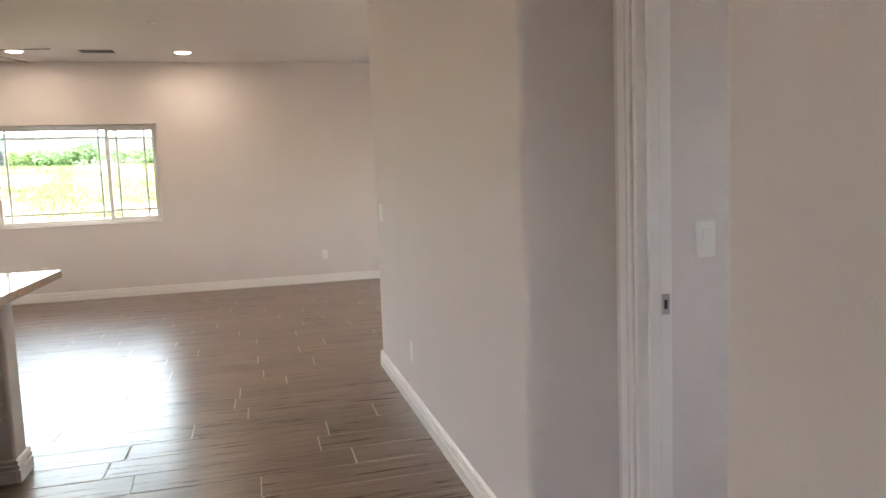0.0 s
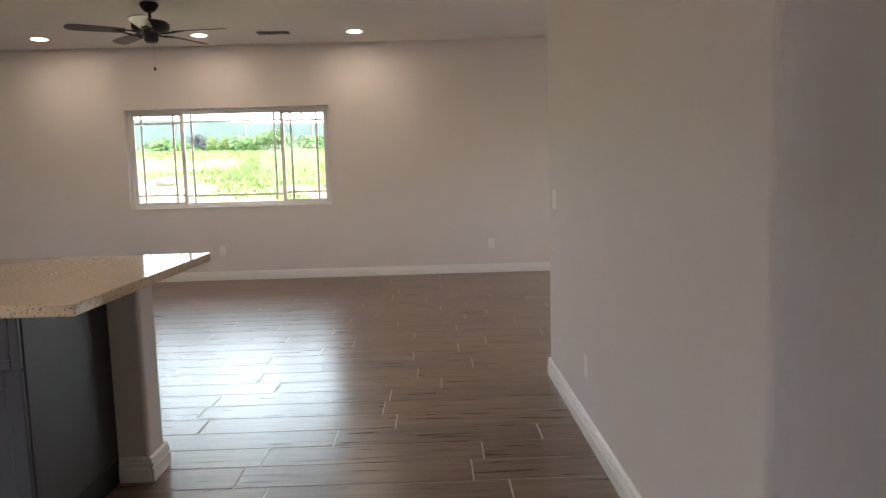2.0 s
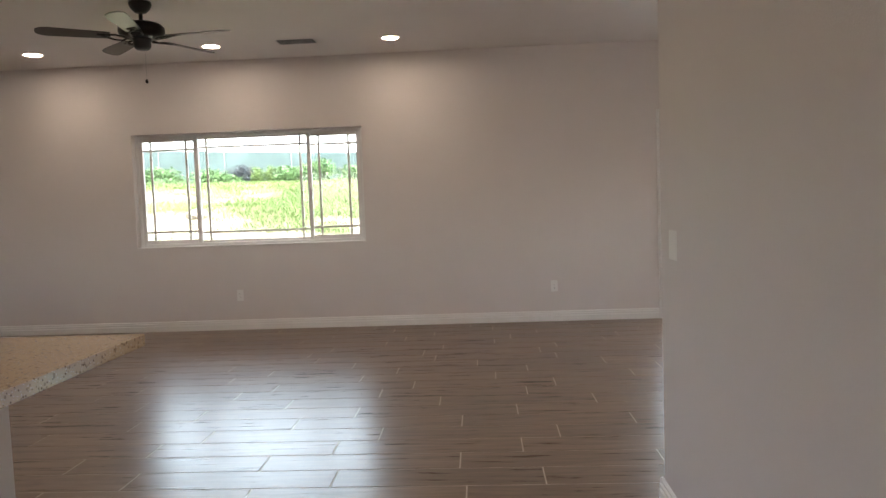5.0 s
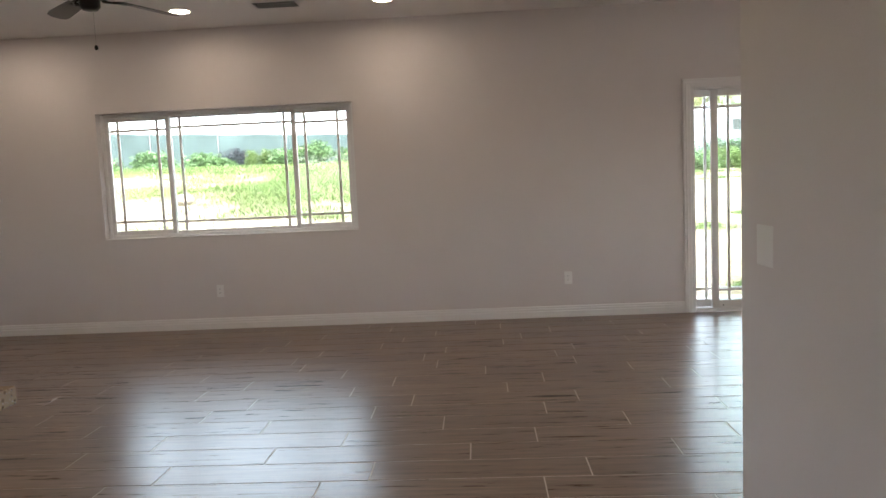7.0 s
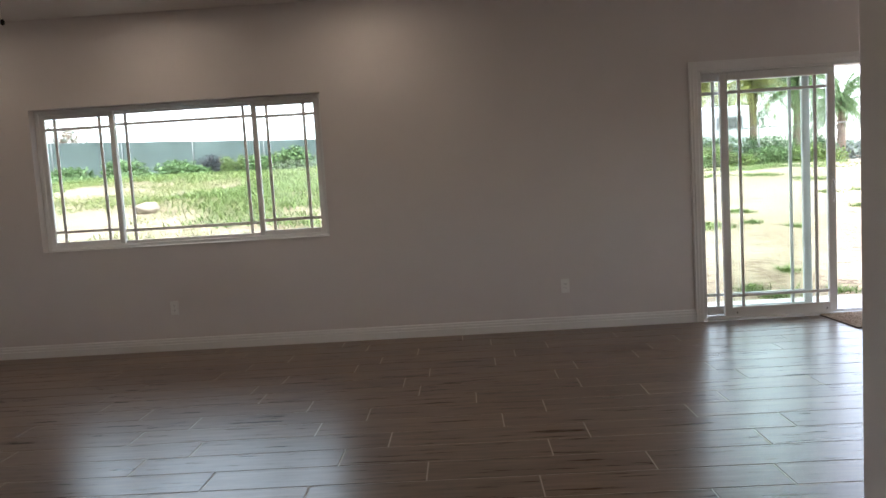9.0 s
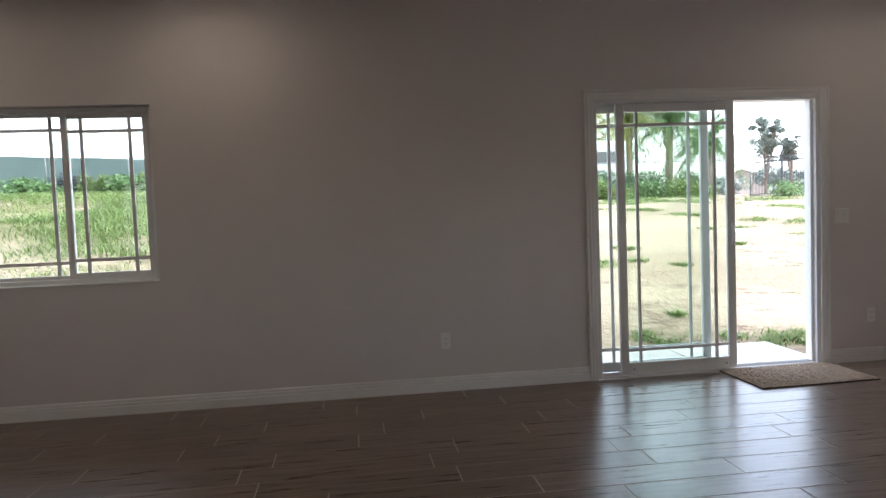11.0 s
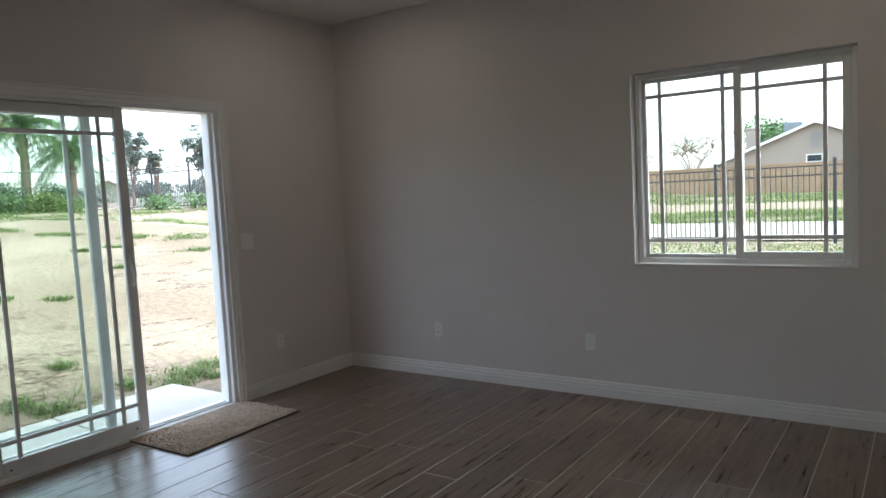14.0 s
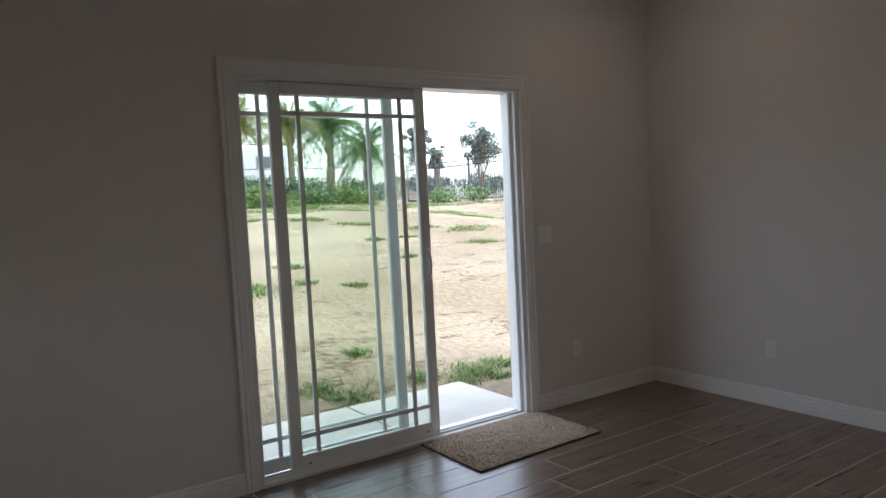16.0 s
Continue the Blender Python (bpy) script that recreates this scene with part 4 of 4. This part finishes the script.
# ---- fences ----
def fence_panel(y):
    """A stretch of dark iron fence 2.52 m long with its post, at x = 16.5."""
    z = min(ground_z(16.5, y), ground_z(16.5, y + 2.45)) + 0.02
    t = thing("iron_fence_panel", "dark iron picket fence panel with square post", "fence", pose(16.5, y, z), "iron fence panels")
    part("post", boxes((-0.035, 0.035, -0.035, 0.035, -0.15, 1.86), (-0.042, 0.042, -0.042, 0.042, 1.86, 1.885), bevel=0.003), IRON, t)
    for zz in (0.12, 1.52, 1.72):
        o = new("rail", RAIL)
        o.parent = t
        o.location = (0, 0.036, zz)
    for k in range(20):
        o = new("picket", PICKET)
        o.parent = t
        o.location = (0, 0.155 + 0.1155 * k, 0)


RAIL = mesh_of(boxes((-0.016, 0.016, 0.0, 2.447, -0.016, 0.016)), IRON, "rail")
PICKET = mesh_of(boxes((-0.0085, 0.0085, -0.0085, 0.0085, 0.04, 1.735)), IRON, "picket")
for k in range(14):
    fence_panel(-9.86 + 2.52 * k)

FY = 24.0
scr = thing("screened_fence", "chain-link fence covered with dark green privacy fabric", "fence")
n = 120
bm = bmesh.new()
cols = []
for i in range(n + 1):
    x = -46 + 44.5 * i / n
    zb = ground_z(x, FY)
    top = 3.54 + 0.048 * max(0.0, -7.6 - max(x, -26)) + 0.03 * math.sin(x * 2.1)
    wave = 0.035 * math.sin(x * 2.1) + 0.03 * noise.noise(Vector((x, 0, 0)))
    cols.append([(x, FY - 0.05 + wave * math.sin(math.pi * j / 6), zb - 0.1 + (top - zb + 0.1) * j / 6) for j in range(7)])
front = [[bm.verts.new(p) for p in c] for c in cols]
back = [[bm.verts.new((p[0], p[1] + 0.012, p[2])) for p in c] for c in cols]
for i in range(n):
    for j in range(6):
        bm.faces.new((front[i][j], front[i + 1][j], front[i + 1][j + 1], front[i][j + 1]))
        bm.faces.new((back[i][j], back[i][j + 1], back[i + 1][j + 1], back[i + 1][j]))
part("fabric", bm, SCREEN, scr, "dark green woven privacy fabric")
for k in range(16):
    x = -46 + 3.0 * k
    zb = ground_z(x, FY)
    part("post", tube(bmesh.new(), [(x, FY - 0.12, zb - 0.2), (x, FY - 0.12, 3.58 + 0.048 * max(0.0, -7.6 - max(x, -26)))], 0.03, n=8), GALV, scr, "", True)
part("top_rail", tube(bmesh.new(), [(-46, FY, 4.42), (-26, FY, 4.42), (-7.6, FY, 3.54), (-1.5, FY, 3.54)], 0.022, n=6), GALV, scr)

cl = thing("chain_link_fence", "galvanised chain-link fence with steel posts", "fence")
bm = bmesh.new()
x0, x1, top, bot = -1.5, 15.7, 2.91, 1.15
st = 0.14
hh = top - bot
for k in range(int((x1 - x0 + hh) / st)):
    for sgn in (0, 1):
        u = x0 - hh + st * k
        pa, pb = [u, bot], [u + hh, top]
        if pa[0] < x0:
            pa = [x0, bot + x0 - u]
        if pb[0] > x1:
            pb = [x1, top - (u + hh - x1)]
        if sgn:
            pa[0], pb[0] = x0 + x1 - pa[0], x0 + x1 - pb[0]
        tube(bm, [(pa[0], FY + 0.01 * sgn, pa[1]), (pb[0], FY + 0.01 * sgn, pb[1])], 0.0035, n=3)
part("wire_mesh", bm, GALV, cl)
for k in range(7):
    x = -1.5 + 3.0 * k if k < 6 else 15.7
    part("post", tube(bmesh.new(), [(x, FY - 0.05, 1.0), (x, FY - 0.05, 3.0)], 0.03, n=8), GALV, cl, "", True)
part("top_rail", tube(bmesh.new(), [(-1.5, FY, 2.92), (15.7, FY, 2.92)], 0.02, n=6), GALV, cl)


# ---- beyond the fences ----
def palm(x, y, h, seed, size=1.0, mat=None):
    r = random.Random(seed)
    mat = mat or PALMLEAF
    t = thing("palm_tree", "tall feathery green palm tree behind the fence", "palm tree", pose(x, y, ground_z(x, y)), "palm trees")
    part("trunk", tube(bmesh.new(), [(0, 0, -0.2), (0.1, 0, h * 0.4), (0.15, 0.05, h * 0.75), (0.1, 0, h)], 0.26, 0.17, 10), BARK, t, "", True)
    bm = bmesh.new()
    for k in range(64):
        a = r.uniform(0, 6.28)
        e = radians(-25 + 110 * (k + r.random()) / 64)
        L = r.uniform(2.3, 3.0) * size
        droop = r.uniform(0.75, 1.1) * L * (0.35 + math.cos(e))
        pts = []
        for i in range(10):
            s = i / 9
            out = L * math.cos(e) * s + 0.16 * L * s * s * math.sin(max(e, 0))
            pts.append(Vector((0.1 + math.cos(a) * out, math.sin(a) * out, h + L * math.sin(e) * s - 0.62 * droop * s * s)))
        tube(bm, pts, 0.022, 0.006, 3)
        side = Vector((-math.sin(a), math.cos(a), 0))
        for i in range(1, 10):
            d = pts[i] - pts[i - 1]
            for m in range(5):
                p = pts[i - 1] + d * (m / 5)
                for sg in (-1, 1):
                    q = p + side * sg * r.uniform(0.18, 0.42) * size + Vector((0, 0, -r.uniform(0.15, 0.6))) + d * r.uniform(0.6, 1.1)
                    w = d.normalized() * 0.016
                    bm.faces.new((bm.verts.new(p - w), bm.verts.new(p + w), bm.verts.new(q)))
    part("crown", bm, mat, t)
    bm = bmesh.new()
    for k in range(60):
        a, z = r.uniform(0, 6.28), h - r.uniform(0.0, 1.5)
        tube(bm, [(0.1 + 0.15 * math.cos(a), 0.15 * math.sin(a), z - 0.15), (0.1 + 0.34 * math.cos(a), 0.34 * math.sin(a), z + 0.2)], 0.05, 0.02, 4)
    part("frond_bases", bm, BARK, t)


def broad_tree(x, y, h, trunk, spread, mat, leaves, size, seed, label, bare=False, name="tree"):
    """A trunk, limbs that fork twice, and leaves in uneven clumps at their ends."""
    r = random.Random(seed)
    t = thing(name, label, "tree", pose(x, y, ground_z(x, y) - 0.1))
    bm, tips = bmesh.new(), []
    tube(bm, [(0, 0, 0), (r.uniform(-.1, .1), 0, trunk * 0.6), (r.uniform(-.2, .2), 0, trunk)], 0.022 * h, 0.014 * h, 8)
    for _ in range(9):
        a, k = r.uniform(0, 6.28), r.uniform(0.35, 1.0)
        base = Vector((0, 0, trunk * r.uniform(0.75, 1.0)))
        mid_ = base + Vector((math.cos(a) * spread * 0.5 * k, math.sin(a) * spread * 0.5 * k, (h - trunk) * r.uniform(0.3, 0.6)))
        tube(bm, [base, base.lerp(mid_, 0.5) + Vector((0, 0, 0.1 * h * r.random())), mid_], 0.009 * h, 0.005 * h, 5)
        for _ in range(4 if not bare else 7):
            e = mid_ + Vector((r.gauss(0, 0.32) * spread, r.gauss(0, 0.32) * spread, r.uniform(0.05, 0.4) * (h - trunk)))
            tube(bm, [mid_, mid_.lerp(e, 0.5) + Vector((0, 0, 0.03 * h)), e], 0.006 * h, 0.002 * h, 4)
            tips.append(e)
            if bare:
                for _ in range(4):
                    f = e + Vector((r.gauss(0, 0.14) * spread, r.gauss(0, 0.14) * spread, r.uniform(-0.05, 0.16) * h))
                    tube(bm, [e, f], 0.003 * h, 0.001 * h, 3)
    part("trunk", bm, BARK, t)
    bm = bmesh.new()
    for e in tips:
        k = spread * r.uniform(0.20, 0.42)
        leaf_cloud(bm, tuple(e), (k, k, k * 0.75), leaves // len(tips), size, r)
    part("crown", bm, mat, t)


palm(17.6, 36.0, 4.6, 5, 1.05)
palm(15.3, 36.6, 4.7, 6, 0.9, YELLOWPALM)
palm(20.1, 36.0, 3.3, 7, 0.95)
palm(12.6, 38.0, 4.9, 8, 0.9, YELLOWPALM)
broad_tree(13.6, 46, 8.5, 2.5, 2.6, EUCLEAF, 5200, 0.12, 21, "tall grey-green tree behind the palms")
broad_tree(19.6, 50, 5.2, 1.2, 2.2, EUCLEAF, 4200, 0.10, 22, "grey-green bushy tree behind the palms")
broad_tree(47.4, 60.0, 8.9, 1.6, 2.3, EUCLEAF, 6500, 0.12, 24, "tall sparse eucalyptus tree in the distance")
broad_tree(41.7, 60.0, 7.0, 2.0, 1.0, EUCLEAF, 2600, 0.11, 25, "slim young eucalyptus tree in the distance")
broad_tree(39.0, 60.0, 8.6, 2.0, 1.6, EUCLEAF, 5000, 0.12, 26, "tall sparse eucalyptus tree in the distance")
for k in range(9):
    broad_tree(46 + 7 * k + (k % 3), 84 - 3 * k, 3.0 + (k % 4) * 0.5, 0.3, 3.6, EUCLEAF, 1100, 0.30, 40 + k, "dark distant roadside tree")
broad_tree(53, 10.6, 4.9, 0.9, 3.4, EUCLEAF, 700, 0.06, 61, "nearly leafless spreading tree behind the block wall", True)
broad_tree(57, 16.5, 3.8, 0.9, 2.2, EUCLEAF, 500, 0.09, 62, "thin-leaved tree behind the block wall", True)
broad_tree(72, 8.6, 7.4, 2.0, 3.2, PALMLEAF, 2600, 0.14, 63, "green leafy tree behind the house")
broad_tree(-30.5, 46, 6.0, 1.5, 2.6, EUCLEAF, 420, 0.10, 64, "bare-branched tree behind the fence", True)

# block wall along the far side of the road
zb = ground_z(48, -5)
blk = new("block_wall", mesh_of(boxes((-0.1, 0.1, -45, 34, -0.6, 1.80), (-0.13, 0.13, -45, 34, 1.80, 1.88)), BLOCK, "block_wall"))
blk.location = (48, 0, zb)
tagged(blk, "tan concrete block boundary wall beyond the road", "wall")


def house(x, y, z, half, depth, eave, peak, wallmat, roofmat, label, turn=0):
    """A gabled house; the gable faces local -x."""
    t = thing("house", label, "house", pose(x, y, z, 0, 0, turn))
    bm = bmesh.new()
    prof = [(-half, -0.5), (half, -0.5), (half, eave), (0, peak), (-half, eave)]
    f = [bm.verts.new((0, u, v)) for u, v in prof]
    g = [bm.verts.new((depth, u, v)) for u, v in prof]
    bm.faces.new(f)
    bm.faces.new(g[::-1])
    for k in range(5):
        bm.faces.new((f[k], g[k], g[(k + 1) % 5], f[(k + 1) % 5]))
    part("wall", bm, wallmat, t)
    for sg in (-1, 1):
        bm = bmesh.new()
        ov = 0.6
        s = (peak - eave) / half
        pr = [(0, peak + 0.02), (sg * (half + ov), eave - s * ov + 0.02), (sg * (half + ov), eave - s * ov + 0.20), (0, peak + 0.20)]
        f = [bm.verts.new((-0.5, u, v)) for u, v in pr]
        g = [bm.verts.new((depth + 0.5, u, v)) for u, v in pr]
        bm.faces.new(f)
        bm.faces.new(g[::-1])
        for k in range(4):
            bm.faces.new((f[k], g[k], g[(k + 1) % 4], f[(k + 1) % 4]))
        rf = part("roof", bm, roofmat, t)
        bm = bmesh.new()
        pr = [(0, peak + 0.19), (sg * (half + ov), eave - s * ov + 0.19), (sg * (half + ov), eave - s * ov - 0.02), (0, peak - 0.02)]
        f = [bm.verts.new((-0.53, u, v)) for u, v in pr]
        g = [bm.verts.new((-0.505, u, v)) for u, v in pr]
        bm.faces.new(f)
        bm.faces.new(g[::-1])
        for k in range(4):
            bm.faces.new((f[k], g[k], g[(k + 1) % 4], f[(k + 1) % 4]))
        part("fascia", bm, TRIM if turn == 0 else roofmat, rf)
    vt = part("gable_vent", boxes((-0.04, 0.0, -0.3, 0.3, peak - 1.9, peak - 0.7)), STEELGREY, t)
    for k in range(9):
        part("slat", boxes((-0.07, -0.04, -0.27, 0.27, peak - 1.84 + 0.13 * k, peak - 1.78 + 0.13 * k)), wallmat, vt)
    for u in (0.1,):
        w = part("window", boxes((-0.03, 0.0, u - 0.5, u + 0.5, eave - 0.2, eave + 0.3)), DARKGLASS, t)
        part("frame", ring(u - 0.56, u + 0.56, eave - 0.26, eave + 0.36, 0.07, -0.05, -0.03, 0.004), TRIM, w).matrix_basis = Matrix(((0, 1, 0, 0), (1, 0, 0, 0), (0, 0, 1, 0), (0, 0, 0, 1)))
    return t


hz = ground_z(60, 2)
hs = house(60, 3.2, hz, 7.0, 12, 2.25, 5.0, STUCCO, ROOF, "tan stucco gabled house behind the block wall")
ac = part("roof_cooler", boxes((5.0, 6.4, 1.6, 3.0, 4.3, 5.5), bevel=0.05), STEELGREY, hs, "grey rooftop cooler")
part("chimney", boxes((3.0, 3.8, 4.6, 5.6, 2.4, 5.0), (2.95, 3.85, 4.55, 5.65, 5.0, 5.15), bevel=0.03), STUCCO, hs)
house(60.0, 100, ground_z(60, 100) - 0.2, 3.6, 9, 3.1, 4.7, STUCCO, BROWNROOF, "low brown-roofed house in the distance", 60)

# travel trailer behind the chain-link fence
tz = ground_z(9, 31)
rv = thing("travel_trailer", "white ribbed travel trailer parked behind the fence", "trailer", pose(10.8, 31.0, tz, 0, 0, 0))
bm = boxes((-4.6, 2.2, 0, 2.4, 0.55, 3.05), bevel=0.12, seg=3)
for k in range(22):
    box(bm, -4.45, 2.05, -0.018, 0.02, 0.75 + 0.1 * k, 0.77 + 0.1 * k)
body = part("body", bm, RVWHITE, rv)
for x in (-3.0, 1.15):
    w = part("window", boxes((x - 0.62, x + 0.62, -0.03, 0.0, 1.92, 2.46), bevel=0.01), DARKGLASS, rv)
    part("frame", ring(x - 0.68, x + 0.68, 1.86, 2.52, 0.06, -0.045, -0.02, 0.01), STEELGREY, w)
for x in (-1.4, -0.5):
    wh = part("wheel", lathe(bmesh.new(), [(0.30, -0.1), (0.35, -0.07), (0.35, 0.07), (0.30, 0.1)], 20), SLOT, rv, "", True)
    wh.matrix_basis = pose(x, 0.15, 0.35, 90, 0, 0)
part("axle_frame", boxes((-5.6, 2.0, 0.9, 1.1, 0.40, 0.56), (-0.99, -0.91, 0.1, 2.3, 0.30, 0.40), (-1.45, -1.35, 0.1, 0.9, 0.3, 0.4)), IRON, rv)

tub = thing("plastic_tub", "teal plastic tub standing by the fence", "tub", pose(-8.4, 23.3, ground_z(-8.4, 23.3)))
part("bin", lathe(bmesh.new(), [(0.25, 0), (0.32, 0.75), (0.35, 0.78), (0.35, 0.82)], 20), TEAL, tub, "", True)
pole = thing("utility_pole", "thin wooden utility pole in the distance", "utility pole", pose(-15.5, 70, ground_z(-15.5, 70)))
part("shaft", tube(bmesh.new(), [(0, 0, -0.3), (0, 0, 8.5)], 0.14, 0.10, 8), BARK, pole, "", True)
part("crossarm", boxes((-1.1, 1.1, -0.06, 0.06, 7.7, 7.85)), BARK, pole)

# ---- floor tiles ----
PITCH, LONG, GAP = 0.2105, 0.985, 0.0045
KNOWN = {-17: -1.418, -16: -1.954, -15: -1.622, -14: -2.105, -13: -1.535, -12: -2.312, -11: -1.733, -10: -1.49, -9: -1.866}
ROW0 = -3.37 + 16 * PITCH


def plank_mesh(length, width):
    c = 0.0018
    bm = bmesh.new()
    lo = [bm.verts.new((x, y, -0.008)) for x, y in ((0, 0), (length, 0), (length, width), (0, width))]
    mi = [bm.verts.new((x, y, -c)) for x, y in ((0, 0), (length, 0), (length, width), (0, width))]
    hi_ = [bm.verts.new((x, y, 0)) for x, y in ((c, c), (length - c, c), (length - c, width - c), (c, width - c))]
    bm.faces.new(hi_)
    for u, v in ((lo, mi), (mi, hi_)):
        for k in range(4):
            bm.faces.new((u[k], u[(k + 1) % 4], v[(k + 1) % 4], v[k]))
    return bm


floor = tagged(new("floor"), "glossy brown wood-look porcelain plank tiles with pale grout", "floor", "", "structure")
shared, rest_v, rest_f = {}, [], []
rnd = random.Random(2)
for row in range(-51, 1):
    ya = ROW0 + PITCH * row
    yb = min(ya + PITCH - GAP, YB - 0.001)
    ya = max(ya, YF)
    if yb - ya < 0.01:
        continue
    off = KNOWN.get(row, rnd.uniform(0, LONG))
    x = off - math.ceil((off - XL) / LONG) * LONG
    while x < XR:
        xa, xb = max(x, XL), min(x + LONG - GAP, XR)
        x += LONG
        if xb - xa < 0.02:
            continue
        if ya > -5.85 and xb > -5.2:
            key = (round(xb - xa, 3), round(yb - ya, 3))
            if key not in shared:
                shared[key] = mesh_of(plank_mesh(xb - xa, yb - ya), PLANK, "plank")
            o = new("plank", shared[key])
            o.parent = floor
            o.location = (xa, ya, rnd.uniform(-0.0004, 0.0))
        else:
            i = len(rest_v)
            c = 0.0018
            rest_v += [(u, v, -0.008) for u, v in ((xa, ya), (xb, ya), (xb, yb), (xa, yb))] + [(u, v, -c) for u, v in ((xa, ya), (xb, ya), (xb, yb), (xa, yb))] + [(xa + c, ya + c, 0), (xb - c, ya + c, 0), (xb - c, yb - c, 0), (xa + c, yb - c, 0)]
            rest_f.append((i + 8, i + 9, i + 10, i + 11))
            for k in range(4):
                j = (k + 1) % 4
                rest_f += [(i + k, i + j, i + 4 + j, i + 4 + k), (i + 4 + k, i + 4 + j, i + 8 + j, i + 8 + k)]
me = bpy.data.meshes.new("far_planks")
me.from_pydata(rest_v, [], rest_f)
me.materials.append(PLANKREST)
o = tagged(new("far_planks", me), kind="stuff")
o.parent = floor
